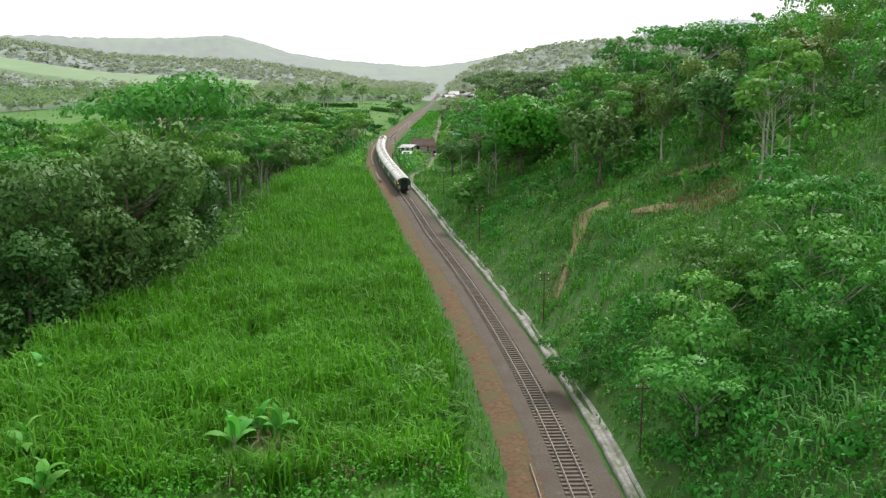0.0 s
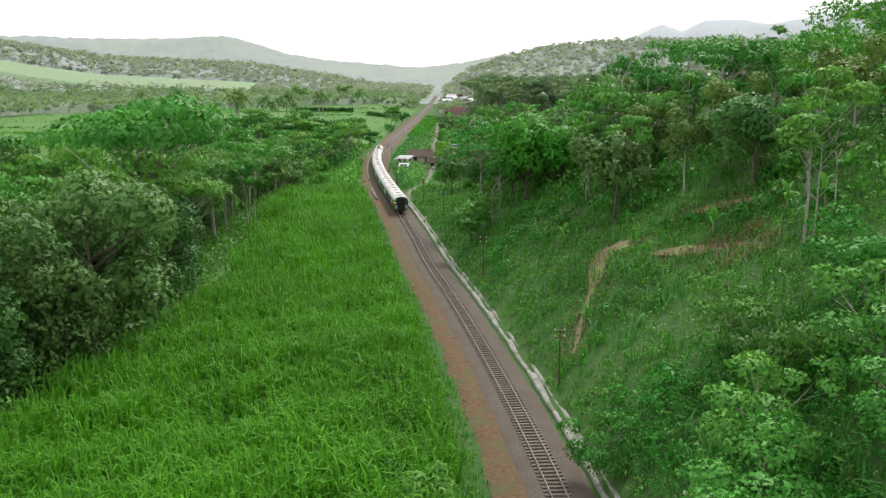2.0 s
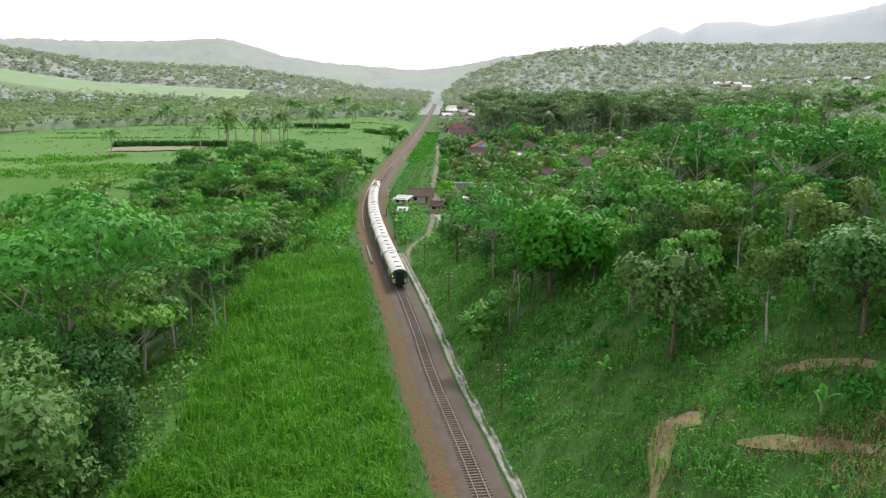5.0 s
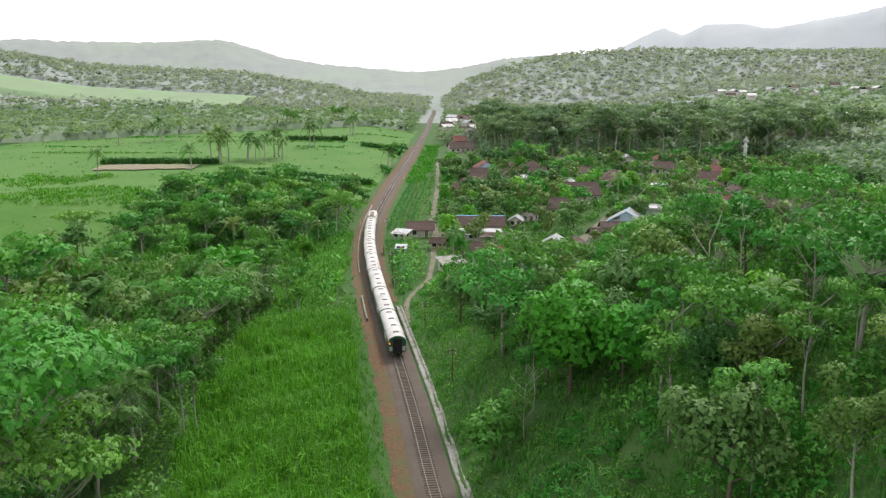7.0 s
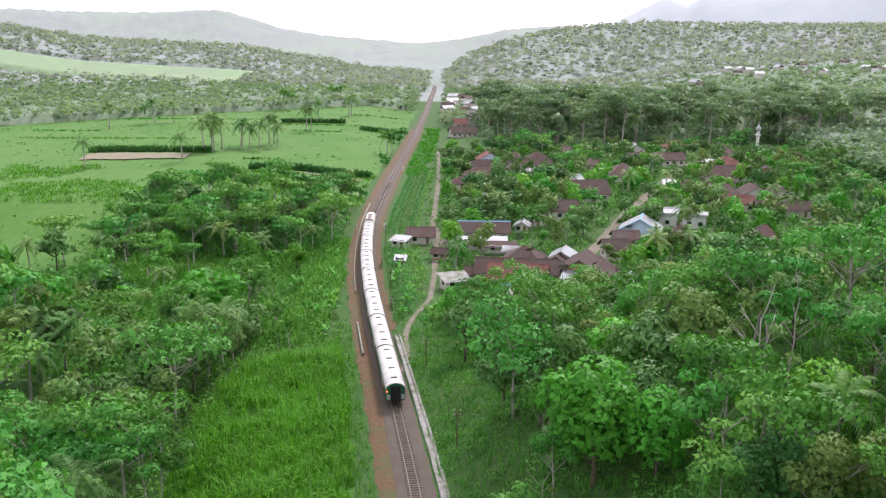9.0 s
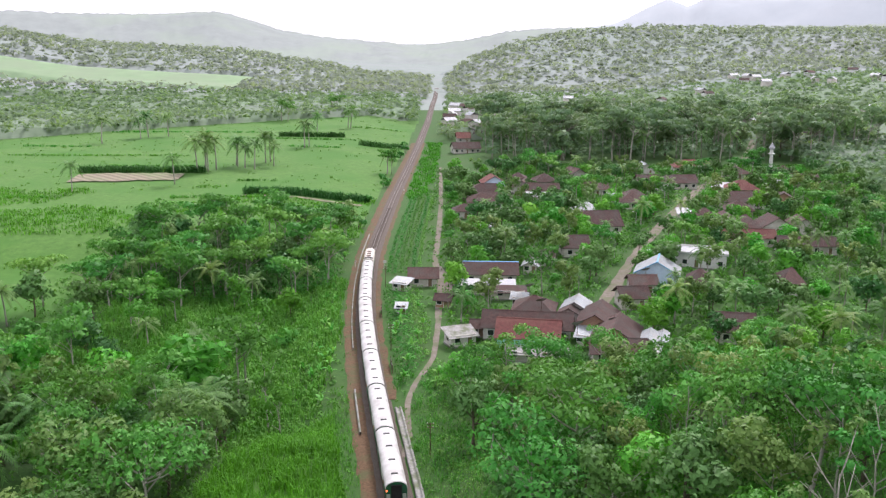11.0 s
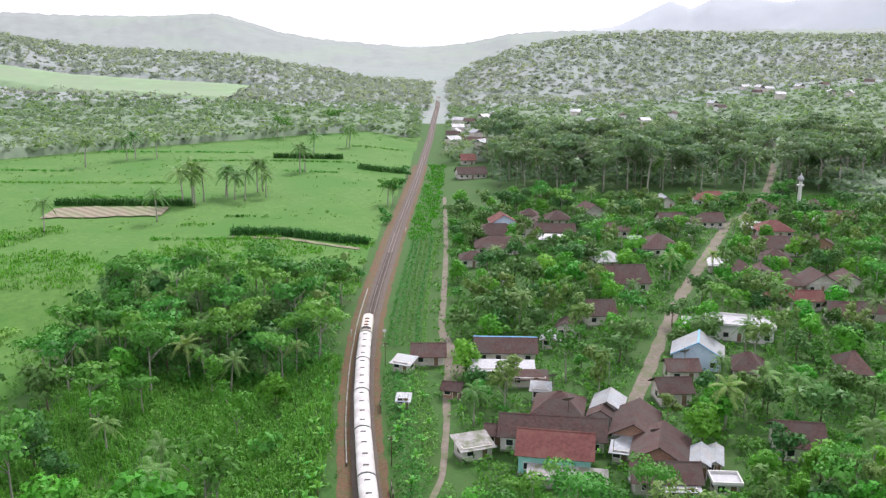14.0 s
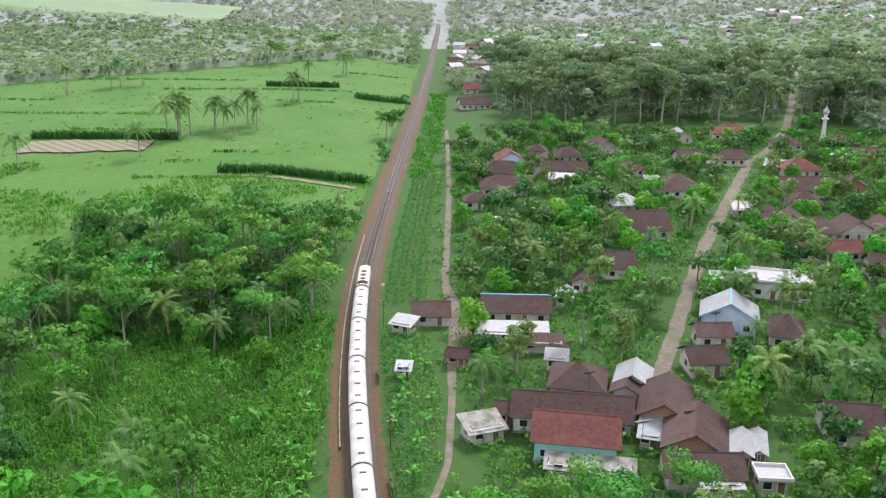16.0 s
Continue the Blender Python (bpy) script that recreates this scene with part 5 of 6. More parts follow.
# wide cane plain
pts = sample(1700, -260, -25, 298, 780, lambda x, y, d: (d < -7) & ((y > 366) | (x < -95)) & (y < 830 - 0.9 * np.abs(x + 60)) & ~((x > -160) & (x < -110) & (y > 460) & (y < 486)) & (RNG.random(len(x)) < 250 / y))
tufts("cane_plain", "wide pale green cane plain", "cane", pts, 4, 0.7, 0.5, LEAF["far_cane"], RNG, 1.0, 1.3)
pts = sample(5200, -210, -26, 366, 470, lambda x, y, d: (d < -6.5) & ~((x > -165) & (y > 452)) & (wobble(x, y, 16, 2) > -0.5 + (y - 366) / 90))
tufts("plain_cane", "bright green cane at the near edge of the plain", "cane", pts, 5, 1.1, 0.3, LEAF["cane"], RNG, 0.7, 0.7, wave=0.4)
for x0, x1, y0, y1 in ((-78, -30, 431, 434), (-162, -106, 486, 490), (-48, -24, 606, 611), (-100, -60, 640, 643)):
    pts = sample(int(9 * (x1 - x0)), x0, x1, y0, y1, lambda x, y, d: d < -6)
    tufts("cane_stand", "dark edge of standing tall cane", "cane", pts, 7, 3.2, 0.25, LEAF["dark"], RNG, 0.4, 0.25)

pts = sample(800, -95, -28, 309, 366, lambda x, y, d: d < -9)
clumps("band_undergrowth", "dense green undergrowth at the foot of the plain", "undergrowth", pts, 2.2, 20, 0.75, LEAF["mid"], RNG, 0.7, 1.1)
# rough fringe where cane meets wood, and weeds over the drain
pts = sample(2600, -48, -18, 44, 232, lambda x, y, d: (x < cane_left(y) + 0.5) & (x > cane_left(y) - 6))
clumps("wood_fringe", "tangled green fringe at the edge of the wood", "undergrowth", pts, 1.3, 14, 0.55, LEAF["mid"], RNG, 0.5, 1.1)
pts = sample(5200, -14, 16, 38, 236, lambda x, y, d: (d > 3.85) & (d < 5.2))
tufts("drain_weeds", "green weeds hanging over the concrete drain", "weeds", pts, 5, 0.45, 0.1, LEAF["grass"], RNG, 0.25, 0.9)
pts = sample(3200, -24, 12, 38, 300, lambda x, y, d: (d > -5.4) & (d < -4.2))
tufts("soil_weeds", "low grass creeping over the brown shoulder", "weeds", pts, 5, 0.35, 0.08, LEAF["grass"], RNG, 0.25, 0.8)

# single trees that stand out
tree("slender", 31.5, 89.5, 1.2, 0, "trees over the cutting"); tree("bare", 33.0, 91.0, 1.0, 1, "trees over the cutting")
tree("bare", 7.9, 153.5, 0.75, 0, "trees over the cutting"); tree("slender", 9.2, 156, 0.8, 1, "trees over the cutting"); tree("bushy", 4.6, 154, 1.5, 0, "trees over the cutting")
tree("lychee", 13.6, 157, 1.5, 0, "trees over the cutting")
tree("broad", 21.5, 124, 1.15, 0, "trees over the cutting")
tree("bare", 27.8, 152, 1.35, 2, "trees over the cutting")
tree("slender", -31.5, 155, 1.15, 2, "trees beside the cane"); tree("slender", -30.6, 157.5, 1.0, 0, "trees beside the cane")
tree("lychee", -45.8, 234, 1.9, 1, "hollow scrub"); tree("umbrella", -38, 126, 1.85, 0, "trees beside the cane"); tree("umbrella", -46, 142, 1.45, 1, "trees beside the cane")
for x, y, s in ((-32.5, 92, 1.75), (-38, 84, 1.7), (-33.5, 103, 1.65), (-42, 95, 1.8), (-46, 82, 1.7), (-39, 109, 1.6), (-50, 104, 1.8), (-34.5, 116, 1.3), (-40, 72, 1.35), (-36.5, 77, 1.1), (-33.5, 97, 1.2), (-31.5, 108, 1.15), (-44, 66, 1.4), (-33, 87, 1.1), (-52, 74, 1.6), (-48, 91, 1.75)):
    tree("skirted", x, y, s, None, "trees beside the cane")
for x, y, s in ((11, 72, 0.4), (19, 62, 0.55), (16.5, 55, 0.55), (22, 70, 0.5), (26, 63, 0.6), (30, 74, 0.6), (24, 55, 0.5), (21.5, 78, 0.45)):
    tree("scrubby", x, y, s * 2.3, None, "trees over the cutting")
for x, y, s in ((-1.2, 61, 0.62), (0.6, 57.5, 0.5), (-3.0, 64, 0.45), (0.2, 53.5, 0.5), (-2.4, 57, 0.4)):
    tree("bushy", x, y, s, None, "trees beside the cane")

# woods
def wood(n, gap, area, keep, mix, smin, smax, group=""):
    kinds, weights = zip(*mix)
    for x, y in apart(sample(n, *area, keep), gap):
        k = kinds[int(RNG.choice(len(kinds), p=np.array(weights) / sum(weights)))]
        s = smin + (smax - smin) * RNG.random()
        if k == "palm":
            palm(x, y, s, group)
        elif k == "banana":
            banana(x, y, s, group)
        else:
            tree(k, x, y, s, None, group)


wood(380, 5.2, (-64, -30, 60, 232), lambda x, y, d: (x < cane_left(y) - 3.5) & ~((x > -50) & (y < 120)),
     (("broad", 3), ("umbrella", 5), ("olive", 2), ("slender", 2), ("bushy", 1), ("palm", 1)), 0.85, 1.3, "left valley wood")
wood(420, 7.2, (-110, -64, 60, 232), lambda x, y, d: x < 0,
     (("broad", 3), ("umbrella", 5), ("olive", 2), ("bushy", 2), ("palm", 1)), 1.0, 1.5, "deep valley wood")
wood(260, 7.5, (-112, -26, 226, 312), lambda x, y, d: (d < -13) & (RNG.random(len(x)) < np.where(x < -62, 0.9, 0.28)),
     (("lychee", 2), ("umbrella", 3), ("feathery", 2), ("bushy", 2), ("broad", 1), ("palm", 1.5)), 0.75, 1.25, "hollow scrub")
wood(700, 4.6, (-95, -28, 312, 366), lambda x, y, d: d < -9,
     (("broad", 2), ("umbrella", 5), ("olive", 1), ("bushy", 2), ("palm", 2), ("banana", 1)), 0.75, 1.15, "wood at the foot of the plain")
wood(150, 4.2, (12, 70, 84, 140), lambda x, y, d: (d < 44) & (((d > 19) & (y > 116)) | ((d > 27) & (y > 92))) & ~near_line(x, y, SCAR_3, 2.5),
     (("broad", 3), ("slender", 4), ("olive", 3), ("bushy", 2)), 0.7, 1.05, "trees over the cutting")
wood(760, 4.0, (0, 85, 138, 241), lambda x, y, d: free(x, y, 2) & (d < 46) & (((d > 13) & (y > 158)) | ((d > 19) & (y > 116)) | ((d > 27) & (y > 92)) ) & ~near_line(x, y, SCAR_3, 2.5),
     (("broad", 4), ("umbrella", 2), ("slender", 4), ("olive", 4), ("feathery", 2), ("bushy", 2), ("lychee", 1), ("palm", 1)), 0.75, 1.1, "hillside wood")
wood(420, 7.6, (25, 100, 80, 250), lambda x, y, d: free(x, y, 2) & (d > 46), (("broad", 4), ("umbrella", 2), ("slender", 3), ("olive", 4), ("bushy", 1)), 0.6, 0.95, "back of the hill")
wood(90, 4, (42, 75, 105, 150), lambda x, y, d: d > 40, (("feathery", 1),), 0.85, 1.15, "hillside wood")
wood(2800, 4.75, (-2, 168, 240, 500), lambda x, y, d: (d > 20) & free(x, y, 2.0) & ~((x > 3) & (x < 46) & (y > 238) & (y < 264)),
     (("broad", 4), ("lychee", 3), ("olive", 2), ("bushy", 4), ("palm", 2.0), ("banana", 1.2), ("umbrella", 0.6)), 0.55, 0.95, "village trees")
# crowns of this grove use the leaf colour paled to look hazed
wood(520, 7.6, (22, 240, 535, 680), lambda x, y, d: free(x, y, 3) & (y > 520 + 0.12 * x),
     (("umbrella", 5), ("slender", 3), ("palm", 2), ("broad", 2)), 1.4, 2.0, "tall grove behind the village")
# banana plants beside the railway and in the cane
for x, y, s in ((-10.0, 51.5, 1.35), (-12.4, 50.5, 1.25), (-11.4, 53, 1.1), (-24, 49, 1.25), (-29, 63, 1.2), (-21, 44, 1.1), (28, 104, 1.2), (36, 96, 1.3), (34, 100, 1.2), (40, 100, 1.3), (16, 128, 1.0), (-27, 104, 0.9), (22, 118, 0.9)):
    banana(x, y, s, "banana plants")
for x, y in apart(sample(170, -30, -14, 232, 345, lambda x, y, d: (d < -7) & (d > -13)), 2.2):
    banana(x, y, 0.8 + 0.4 * RNG.random(), "banana plants")
for x, y in apart(sample(60, -14, 0, 235, 300, lambda x, y, d: (d > 5.5) & (d < 13) & free(x, y, 0.6)), 4):
    banana(x, y, 0.8 + 0.3 * RNG.random(), "banana plants")
for x, y in apart(sample(60, -30, -14, 360, 620, lambda x, y, d: (d < -5) & (d > -9)), 6):
    tree("bushy", x, y, 0.6 + 0.5 * RNG.random(), None, "trackside bushes")
# palms of the plain
for x, y, s in ((-145, 436, 1.0), (-194, 603, 1.2), (-180, 628, 1.0), (-178, 636, 1.2), (-167, 640, 1.1), (-110, 488, 1.3), (-108, 495, 1.4), (-106, 491, 1.1), (-104, 498, 1.2), (-98, 512, 1.1), (-96, 506, 1.0), (-92, 503, 0.9), (-87, 500, 1.1), (-86, 522, 1.2), (-84, 524, 1.1), (-80, 510, 0.9),
                (-76, 582, 1.2), (-74, 586, 1.1), (-79, 657, 1.1), (-62, 699, 1.2), (-64, 702, 1.0), (-117, 751, 1.3), (-87, 819, 1.3), (-111, 456, 1.0), (-36.4, 208, 0.85), (-42, 212, 0.95), (-27, 514, 0.8)):
    palm(x, y, 1.3 * s, "palms of the plain")
for x, y, s in ((-27, 508, 0.9), (-25, 512, 0.8), (-112, 748, 1.1), (-84, 815, 1.2)):
    tree("umbrella", x, y, s, None, "trees of the plain")

# far woods and hills
def crest(dist, rows):
    """Crest heights from bearing (degrees) and elevation (degrees) seen from the first eye."""
    return [(b, EYE + dist * math.tan(radians(e))) for b, e in rows]


def wooded(x, y, d):
    """Where the far woods stand."""
    plots = ((y > 1085 - 0.16 * (x + 430)) & (y < 1236) & (x < -225)) | ((np.abs(y - 940) < 30) & (x < -380)) | ((np.abs(y - 957) < 16) & (x > -365) & (x < -265))
    return (((d > 14) & ((y > 640) | (x > 175))) | ((d < -9) & (y > 800 - 0.9 * np.abs(x + 60))) | (x < -262)) & ~plots


CREST_LEFT = crest(1650, [(-58, 2.0), (-26, 1.75), (-23, 1.3), (-20, 0.85), (-16, 0.7), (-12, 0.55), (-9, 0.2), (-6, -0.3), (-2.5, -0.9), (0, -1.1), (1, -0.4), (2, 0.3), (4, 0.9), (6, 1.45), (8, 1.6), (11, 1.75), (16, 1.8), (22, 1.8), (58, 2.0)])


def ridge_height(x, y, near, far, table):
    """Height of a ridge that runs round the valley, between two distances from the first eye."""
    part_way = np.clip((np.hypot(x, y) - near) / (far - near), 0, 1)
    top = np.interp(np.degrees(np.arctan2(x, y)), [t[0] for t in table], [t[1] for t in table])
    prof = smooth_step(0, 0.72, part_way) * (1 - 0.6 * smooth_step(0.78, 1.0, part_way))
    return top * prof * (1 + 0.06 * wobble(x, y, 170) + 0.03 * wobble(x, y, 60, 3)) - 12 * (1 - smooth_step(0, 0.25, part_way))


def far_ground(x, y):
    return np.maximum(land(x, y), ridge_height(x, y, 1000, 1900, CREST_LEFT))


def far_wood(n, gap, area, radius, lift, mat, squat, everywhere=False):
    """Crowns of the far woods as one mesh."""
    p = sample(n, *area, lambda x, y, d: (wooded(x, y, d) | everywhere) & (np.abs(x) < 0.62 * y + 40) & free(x, y, 2.0))
    p = np.array(apart(p, gap))
    k = len(p)
    r = radius * (0.55 + 0.9 * RNG.random(k))
    n_leaves = 15
    u = unit(RNG.normal(size=(k, n_leaves, 3)))
    u[..., 2] = np.abs(u[..., 2])
    base = np.column_stack([p, far_ground(p[:, 0], p[:, 1]) + lift * r + 1.5 * RNG.random(k)])
    c = base[:, None, :] + u * (r[:, None, None] * np.array([1, 1, squat])) * (0.75 + 0.35 * RNG.random((k, n_leaves, 1)))
    v, f, nv = leaf_quads(c.reshape(-1, 3), u.reshape(-1, 3) * 0.8 + np.array([0, 0, 0.5]), 0.72 * radius, RNG, 0.85, 0.22)
    tagged(new("far_woods", array_mesh("far_woods", v, f, mat, normals=nv)), "far woods of many crowns, haze painted into their greens", "woods", "", "stuff")


# haze over these woods is put into their leaf colours
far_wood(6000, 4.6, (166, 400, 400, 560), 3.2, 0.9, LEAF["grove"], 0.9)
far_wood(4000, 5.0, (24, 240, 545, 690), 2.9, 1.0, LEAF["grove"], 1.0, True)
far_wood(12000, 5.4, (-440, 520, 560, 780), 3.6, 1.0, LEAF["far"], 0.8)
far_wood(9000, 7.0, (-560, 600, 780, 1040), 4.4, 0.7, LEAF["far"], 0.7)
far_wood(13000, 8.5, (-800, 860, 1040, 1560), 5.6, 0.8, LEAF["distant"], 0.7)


def canopy_sheet(x0, x1, y0, y1, cell, mat):
    """Closed canopy of crowns, each a dome, over the far woods."""
    x, y = np.meshgrid(np.arange(x0, x1 + 0.1, cell), np.arange(y0, y1 + 0.1, cell), indexing="ij")
    x, y = x + RNG.normal(size=x.shape) * cell * 0.22, y + RNG.normal(size=x.shape) * cell * 0.22
    crown = 3.2 + 2.6 * RNG.random(x.shape) + 0.8 * wobble(x, y, 22, 3)
    inside = (y > y0 + 9)
    for dx, dy in ((0, 0), (0, -11), (-11, 0), (11, 0)):
        inside &= wooded(x + dx, y + dy, x + dx - track_x(y + dy))
    z = far_ground(x, y) + np.where(inside, crown, -3.0)
    i, j = np.meshgrid(np.arange(x.shape[0] - 1), np.arange(x.shape[1] - 1), indexing="ij")
    a = (i * x.shape[1] + j).ravel()
    f = np.stack([a, a + x.shape[1], a + x.shape[1] + 1, a + 1], 1)
    ob = new("hazed_canopy", array_mesh("hazed_canopy", np.stack([x, y, z], 2).reshape(-1, 3), f, mat, smooth=True))
    tagged(ob, "closed canopy of the far woods, haze painted into its green", "woods", "", "stuff")


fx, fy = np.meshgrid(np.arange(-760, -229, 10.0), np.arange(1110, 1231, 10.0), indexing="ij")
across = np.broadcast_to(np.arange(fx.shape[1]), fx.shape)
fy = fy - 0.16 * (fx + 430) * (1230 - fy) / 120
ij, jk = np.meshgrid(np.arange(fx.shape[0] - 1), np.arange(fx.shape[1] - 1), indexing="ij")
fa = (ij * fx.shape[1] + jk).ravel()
# far fields: haze put into the colour, none in the air
tagged(new("far_field", array_mesh("far_field", np.stack([fx, fy, far_ground(fx, fy) + np.where((across > 0) & (across < fx.shape[1] - 1), 4.6, -3.0)], 2).reshape(-1, 3), np.stack([fa, fa + fx.shape[1], fa + fx.shape[1] + 1, fa + 1], 1), HAZE_FIELD, smooth=True)),
       "green far fields on the valley side, paled by painted haze", "field", "", "structure")
# both sheets carry painted haze, the further one greyer
canopy_sheet(-480, 600, 520, 1000, 6.0, HAZE_CANOPY)
canopy_sheet(-900, 1000, 985, 1500, 9.0, HAZE_HILL)


def ridge(name, label, near, far, table, mat, lumps):
    """A wooded ridge round the valley: table gives its crest height by bearing in degrees; lumps: height of its treetops."""
    b = np.radians(np.arange(-44, 44.01, 0.24))
    r = np.linspace(0, 1, 84 if lumps > 6 else 30)
    B, Rr = np.meshgrid(b, r, indexing="ij")
    rad = near + (far - near) * Rr
    x, y = rad * np.sin(B), rad * np.cos(B)
    z = ridge_height(x, y, near, far, table) + lumps * (RNG.random(x.shape) ** 1.5 - 0.4)
    v = np.stack([x, y, z], 2).reshape(-1, 3)
    i, j = np.meshgrid(np.arange(len(b) - 1), np.arange(len(r) - 1), indexing="ij")
    a = (i * len(r) + j).ravel()
    ob = new(name, array_mesh(name, v, np.stack([a, a + 1, a + len(r) + 1, a + len(r)], 1), mat, smooth=lumps < 6.5))
    tagged(ob, label, "hill", "", "structure")


# haze on this ridge is part of its hill colour
ridge("hill_left", "wooded ridge beyond the plain with haze painted in", 1000, 1900, CREST_LEFT, HAZE_HILL, 7)
# hill and mountains get their haze from base colour alone
ridge("hill_far", "long hill on the horizon, paled by painted haze", 2300, 3300, crest(3000, [(-58, 1.8), (-25, 2.0), (-20, 2.0), (-17, 2.1), (-13, 2.15), (-11.5, 1.8), (-9.5, 1.2), (-7, 0.85), (-3, 0.55), (-1, 0.4), (2, 0.8), (4, 1.2), (7, 1.4), (20, 1.6), (58, 1.6)]), HAZE_NEAR, 6)
ridge("mountain", "mountains paled to blue by painted mist", 3500, 4400, crest(4150, [(-58, 0.2), (5, 0.3), (10.5, 1.6), (12, 2.4), (13.5, 3.0), (14.6, 2.55), (15.8, 3.15), (18, 2.9), (19.5, 2.7), (22, 3.25), (24.5, 3.7), (26.5, 4.6), (35, 5.5), (58, 4.0)]), HAZE_FAR, 5)

# single trees and palms of the village
for x, y, s in ((1, 331, 0.75), (11, 333, 0.8), (19, 327, 0.75), (8, 338, 0.8), (15, 342, 0.85), (52, 330, 0.7)):
    tree("broad", x, y, s, None, "village trees")
for x, y, s in ((47, 272, 0.95), (57, 281, 0.85), (60, 272, 0.8), (-50, 307, 0.9), (-71, 330, 0.85), (-57, 312, 0.9), (-44, 315, 0.85)):
    palm(x, y, s, "village palms")
pts = sample(420, -24, 6, 38, 48, lambda x, y, d: d < -6)
clumps("near_shrubs", "bright feathery shrubs at the end of the cane", "shrub", pts, 0.8, 30, 0.3, LEAF["bright"], RNG, 0.7, 1.1)
pts = sample(60, -12, 0, 46, 52, lambda x, y, d: d < -8)
tufts("dry_cane", "dry straw-coloured dead cane leaves", "cane", pts, 9, 1.5, 0.07, LEAF["dry"], RNG, 0.4, 0.6)
pts = sample(2600, 10, 48, 32, 80, lambda x, y, d: d > 5.5)
clumps("near_slope_shrubs", "mixed leafy shrubs on the near cutting slope", "shrub", pts, 1.0, 18, 0.34, LEAF["mid"], RNG, 0.4, 0.9, 0.4)
pts = sample(420, 14, 48, 34, 78, lambda x, y, d: (d > 8) & (wobble(x, y, 8, 1) > 0))
tufts("slope_reeds", "pale arching reed grass among the shrubs", "grass", pts, 8, 1.9, 0.12, LEAF["reed"], RNG, 0.35, 0.8)
for k in range(9):
    y0 = 385 + 40 * k
    pts = sample(260, -230, -30, y0, y0 + 1.6, lambda x, y, d: (d < -8) & (y < 800 - 0.9 * np.abs(x + 60)) & (wobble(x, y * 0 + y0, 34, k) > 0.15))
    tufts("field_edge", "darker grassy edge between cane plots", "grass", pts, 5, 1.2, 0.35, LEAF["grass"], RNG, 0.7, 0.6)
pts = sample(2400, -2, 150, 240, 480, lambda x, y, d: (d > 18) & free(x, y, 0.3))
clumps("yard_plants", "light green garden plants round the houses", "plants", pts, 1.1, 12, 0.75, LEAF["bright"], RNG, 0.5, 0.9)

# dead grass round the clay, and rank mounds on the slope
pts = sample(2600, 8, 40, 86, 122, lambda x, y, d: scarred(x, y, 1.9) & (RNG.random(len(x)) < 0.8))
tufts("dead_grass", "dead straw-coloured grass round the clay scars", "grass", pts, 5, 0.4, 0.09, LEAF["dry"], RNG, 0.4, 1.0)
pts = sample(1500, 8, 40, 86, 122, lambda x, y, d: scarred(x, y, 2.4) & ~scarred(x, y, 1.2))
tufts("scar_grass", "green grass growing over the clay scars", "grass", pts, 5, 0.6, 0.1, LEAF["grass"], RNG, 0.4, 0.8)
pts = sample(330, 4, 46, 44, 150, lambda x, y, d: (d > 6.5) & (d < 34) & ~scarred(x, y, 2.2) & (wobble(x, y, 10, 8) > -0.1))
clumps("slope_mounds", "tall rank mounds of bright green weeds", "weeds", pts, 1.7, 60, 0.5, LEAF["grass"], RNG, 0.3, 0.8)

# ---------- gardens beside the railway ----------
for k in range(6):
    ys = np.arange(322, 442, 0.75)
    xs = track_x(ys) + 6.0 + 1.65 * k + np.interp(ys, [322, 440], [-0.6, 1.2])
    pts = np.column_stack([xs, ys]) + RNG.normal(size=(len(ys), 2)) * 0.16
    pts = pts[free(pts[:, 0], pts[:, 1], 0.2)]
    clumps("crop_row", "planted row of leafy green cassava", "crop row", pts, 0.62, 13, 0.42, LEAF["cassava"], RNG, 0.6, 1.0)
for k in range(6):
    ys = np.arange(240, 308, 0.95)
    xs = track_x(ys) + 5.4 + 1.5 * k
    pts = np.column_stack([xs, ys]) + RNG.normal(size=(len(ys), 2)) * 0.3
    pts = pts[free(pts[:, 0], pts[:, 1], 0.4)]
    clumps("crop_row", "bushy dark green cassava row", "crop row", pts, 0.85, 14, 0.5, LEAF["cassava"], RNG, 0.6, 0.9)
pts = sample(1400, -20, 6, 440, 640, lambda x, y, d: (d > 5) & (d < 14) & free(x, y, 0.4))
tufts("garden_grass", "bright green garden strip beside the railway", "grass", pts, 6, 1.3, 0.3, LEAF["cane"], RNG, 0.6, 0.5)
pts = sample(2600, 25, 175, 485, 530, lambda x, y, d: free(x, y, 0.5))
tufts("grass_clearing", "pale green grass clearing before the grove", "grass", pts, 5, 1.0, 0.4, LEAF["far_cane"], RNG, 0.8, 0.5)

# ---------- poles, boards and other small things ----------
def telegraph_pole(d, y, h=5.6):
    x = float(track_x(y)) + d
    ob = thing("telegraph_pole", "thin dark iron telegraph pole with pale insulators", "telegraph pole", pose(x, y, float(land(x, y)) - 0.1), group="telegraph poles")
    part("pole", Shell().tube([(0, 0, -0.4), (0, 0, h * 0.5), (0, 0, h)], [0.085, 0.07, 0.055], 8).mesh("pole", RUST), ob)
    for k, z in enumerate((h - 0.15, h - 0.75)):
        arm = part("crossarm", Shell().box((0, 0, z), (1.1 - 0.2 * k, 0.09, 0.09)).mesh("crossarm", RUST), ob)
        for sx in (-0.42, 0.42):
            part("insulator", Shell().tube([(sx, 0, z + 0.04), (sx, 0, z + 0.13), (sx, 0, z + 0.24)], [0.035, 0.07, 0.04], 8).mesh("insulator", WHITE), arm, "white porcelain insulator")
    return x, ob


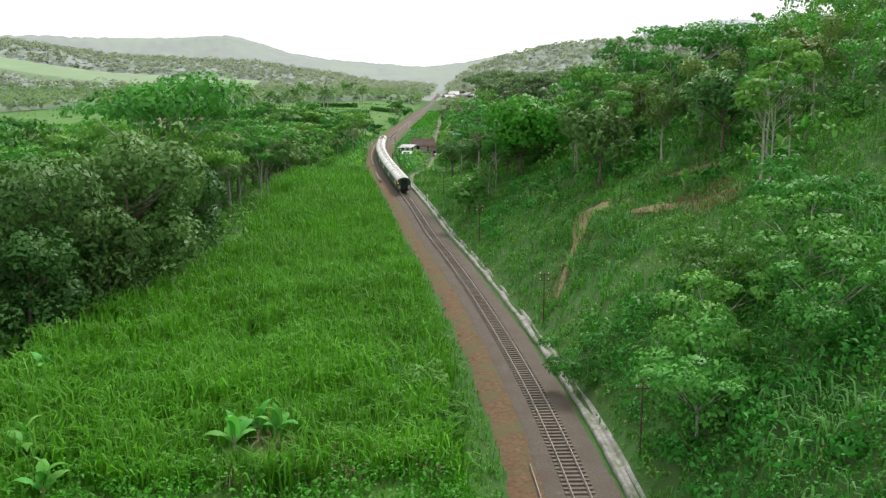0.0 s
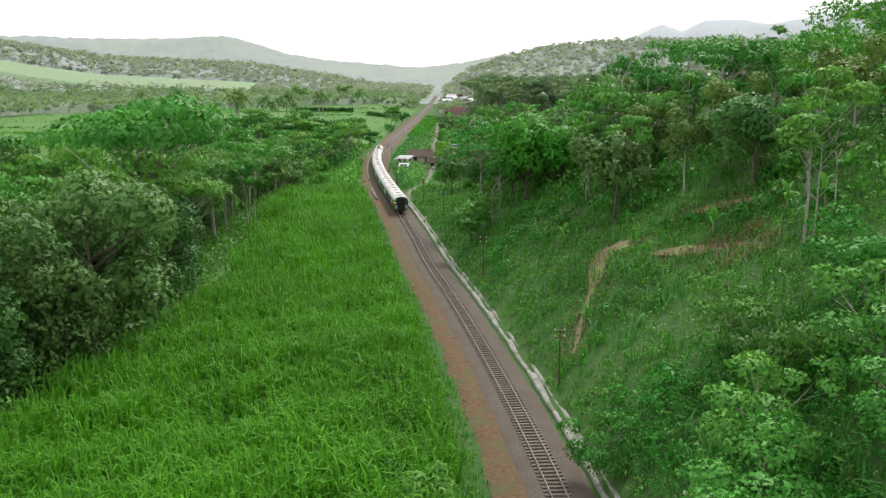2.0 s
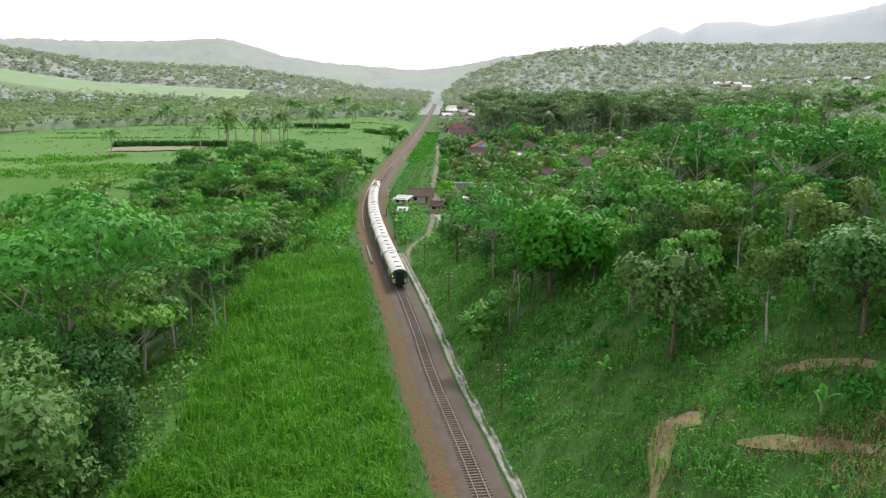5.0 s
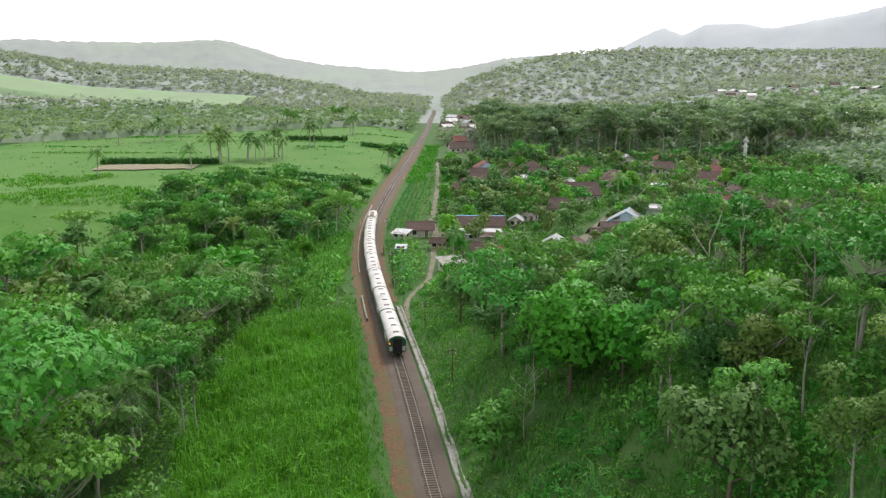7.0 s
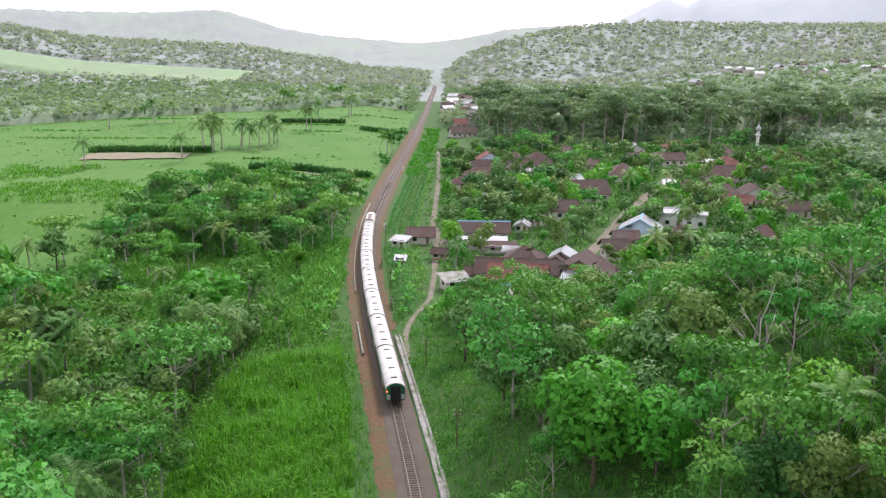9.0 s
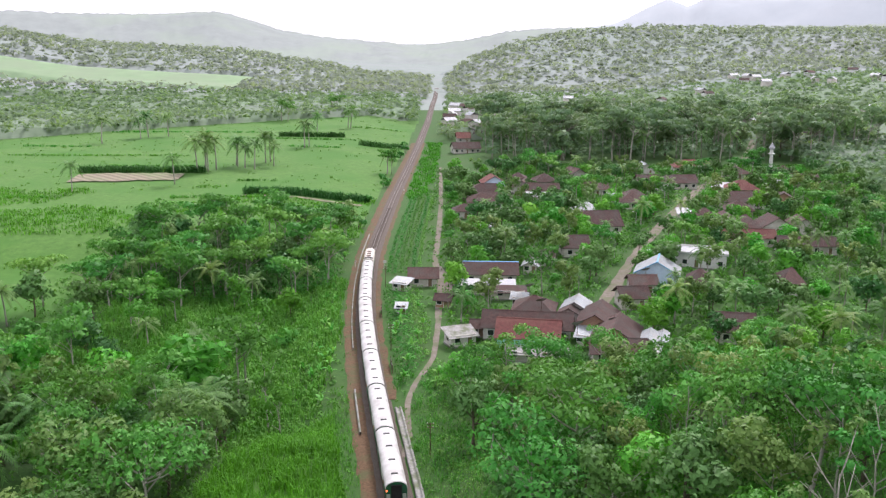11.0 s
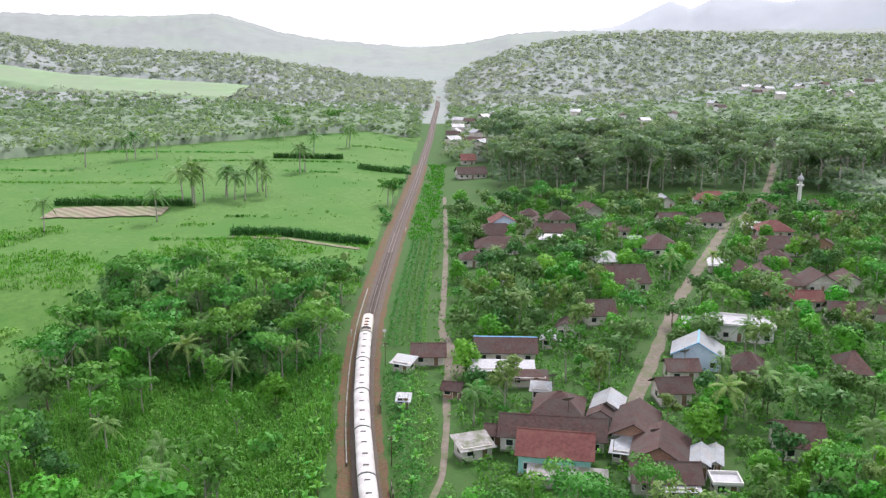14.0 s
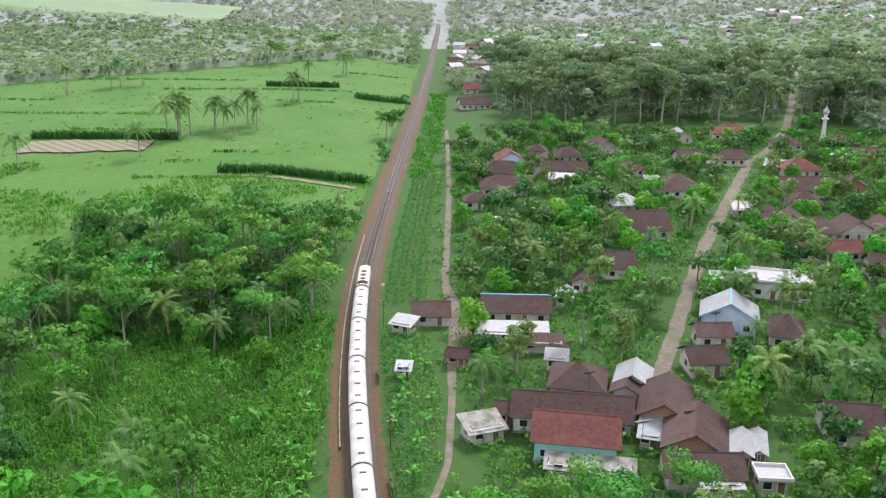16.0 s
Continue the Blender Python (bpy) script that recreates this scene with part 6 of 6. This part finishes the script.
poles = [telegraph_pole(d, y) for d, y in ((4.9, 58), (4.7, 91), (5.6, 135), (6.3, 181), (6.4, 213), (4.6, 262), (4.8, 310))]


def guy_wire(x, y, h, dx, dy):
    z0, z1 = float(land(x, y)) + h, float(land(x + dx, y + dy))
    s = Shell().tube([(x, y, z0), (x + dx * 0.5, y + dy * 0.5, (z0 + z1) / 2 - 0.1), (x + dx, y + dy, z1)], [0.022] * 3, 5)
    tagged(new("guy_wire", s.mesh("guy_wire", RUST)), "thin steel guy wire down the slope", "wire")


guy_wire(13.7, 58, 5.0, 2.4, -9.5)


def board_wall(d, y0, n):
    """A run of thin concrete boards between posts beside the track."""
    x = float(track_x(y0)) + d
    s = float(track_x(y0 + 2) - track_x(y0)) / 2
    ob = thing("board_fence", "weathered pale concrete board fence beside the track", "fence", pose(x, y0, float(land(x, y0)) - 0.05, 0, 0, -math.degrees(math.atan(s))))
    post = Shell().box((0, 0, 0.9), (0.14, 0.14, 1.9), bevel=0.02).mesh("post", RUST)
    board = Shell().box((0, 1.2, 0), (0.06, 2.24, 0.5), bevel=0.01).mesh("board", CONCRETE)
    for k in range(n + 1):
        part("post", post, ob, m=pose(0, 2.4 * k, 0))
    for k in range(n):
        for z in (0.75, 1.27):
            part("board", board, ob, m=pose(0, 2.4 * k, z))


board_wall(4.0, 249, 2)
board_wall(3.7, 284, 2)


def marker_sign(d, y, w, h, mat, label):
    x = float(track_x(y)) + d
    ob = thing("track_sign", label, "sign", pose(x, y, float(land(x, y)) - 0.05))
    part("post", Shell().tube([(0, 0, -0.2), (0, 0, 1.7)], [0.05, 0.045], 8).mesh("post", WHITE), ob)
    part("sign_plate", Shell().box((0, -0.04, 1.8), (w, 0.03, h), bevel=0.01).mesh("sign_plate", mat), ob, m=pose(0, 0, 0))


marker_sign(4.2, 330, 0.9, 0.7, WHITE, "white trackside sign plate on a post")
marker_sign(3.6, 186, 0.35, 0.35, WHITE, "small white trackside marker")
marker_sign(3.4, 452, 0.5, 0.6, WHITE, "white trackside marker post")
marker_sign(-3.8, 330, 0.4, 0.4, WHITE, "small white marker post by the kerb")


def street_lamp(x, y, h=6.0):
    ob = thing("street_lamp", "thin grey street lamp with a bent arm", "street lamp", pose(x, y, float(land(x, y)) - 0.1, 0, 0, 120), group="street lamps")
    part("pole", Shell().tube([(0, 0, -0.2), (0, 0, h * 0.6), (0, 0, h)], [0.09, 0.075, 0.06], 8).mesh("pole", CONCRETE), ob)
    part("arm", Shell().tube([(0, 0, h - 0.1), (0.5, 0, h + 0.2), (1.3, 0, h + 0.25)], [0.05, 0.045, 0.04], 6).mesh("arm", CONCRETE), ob)
    part("lamp_head", Shell().box((1.5, 0, h + 0.22), (0.6, 0.24, 0.12), bevel=0.05).mesh("lamp_head", WHITE), ob)


for x, y in ((44.5, 326), (58.5, 365), (78, 408), (29.5, 291), (100, 458)):
    street_lamp(x, y)


def satellite_dish(x, y, z, size=1.1, turn=200):
    ob = thing("satellite_dish", "round pale mesh satellite dish on a mast", "satellite dish", pose(x, y, z, 0, 0, turn), group="satellite dishes")
    part("mast", Shell().tube([(0, 0, -2.2), (0, 0, 0)], [0.05, 0.05], 8).mesh("mast", RUST), ob)
    vs, fs, n = [(0, 0, 0)], [], 18
    for i, r in enumerate((0.5, 1.0)):
        vs += [(size * r * math.cos(k * math.tau / n), size * r * math.sin(k * math.tau / n), 0.28 * size * r * r) for k in range(n)]
    fs += [(0, 1 + k, 1 + (k + 1) % n) for k in range(n)] + [(1 + k, 1 + n + k, 1 + n + (k + 1) % n, 1 + (k + 1) % n) for k in range(n)]
    s = Shell().add(vs, fs).add([(x1, y1, z1 - 0.04) for x1, y1, z1 in vs], [tuple(reversed(f)) for f in fs])
    part("dish", s.mesh("dish", CONCRETE, True), ob, m=pose(0, 0, 0.05, 28, 0, 0))
    part("feed", Shell().tube([(0, 0, 0.1), (0, -0.35 * size, 0.75 * size)], [0.02, 0.05], 6).mesh("feed", RUST), ob)


satellite_dish(17.6, 286.5, 6.6); satellite_dish(19.0, 274.5, 6.6, 1.2); satellite_dish(24.2, 258.2, 6.6, 1.3); satellite_dish(32.3, 262.0, 6.4, 1.2); satellite_dish(47, 300, 7.0)


def dome_tower(x, y):
    ob = thing("mosque_tower", "slim white mosque tower with an onion dome", "tower", pose(x, y, float(land(x, y)) - 0.2))
    part("shaft", Shell().tube([(0, 0, 0), (0, 0, 7), (0, 0, 11)], [0.9, 0.75, 0.7], 12).mesh("shaft", WHITE), ob)
    part("balcony", Shell().tube([(0, 0, 9.0), (0, 0, 9.4)], [1.4, 1.5], 14).mesh("balcony", WHITE), ob)
    part("dome", Shell().tube([(0, 0, 11), (0, 0, 11.5), (0, 0, 12.2), (0, 0, 12.9), (0, 0, 13.6), (0, 0, 14.6)], [0.8, 1.25, 1.35, 0.95, 0.35, 0.04], 14).mesh("dome", TIN_WHITE, True), ob)


dome_tower(151, 505)


# ---------- far village ----------
def far_house(roof, wall):
    ob = thing("far_house", "small far village house with a pitched roof", "house", group="far village")
    part("wall", Shell().box((0, 0, -2.4), (8.4, 6.4, 11.4)).mesh("wall", wall), ob)
    part("roof_slope", slab((-4.8, -3.8, 3.1), (4.8, -3.8, 3.1), (4.8, 0, 5.2), (-4.8, 0, 5.2), 0.15).mesh("roof_slope", roof), ob)
    part("roof_slope", slab((4.8, 3.8, 3.1), (-4.8, 3.8, 3.1), (-4.8, 0, 5.2), (4.8, 0, 5.2), 0.15).mesh("roof_slope", roof), ob)
    return ob


FAR_PROTOS = [far_house(TILE, WHITE), far_house(TIN_WHITE, PLASTER), far_house(TIN, PLASTER)]
for k, (x, y) in enumerate(apart(sample(150, 110, 420, 640, 1050, lambda x, y, d: (wobble(x, y, 60, 2) > 0.05)), 17) + apart(sample(40, 0, 60, 640, 900, lambda x, y, d: d > 14), 16)):
    m = pose(float(x), float(y), float(land(x, y)) + 5.4, 0, 0, RNG.random() * 360)
    if k < 3:
        FAR_PROTOS[k].matrix_basis = m
    else:
        copy_thing(FAR_PROTOS[k % 3], m)
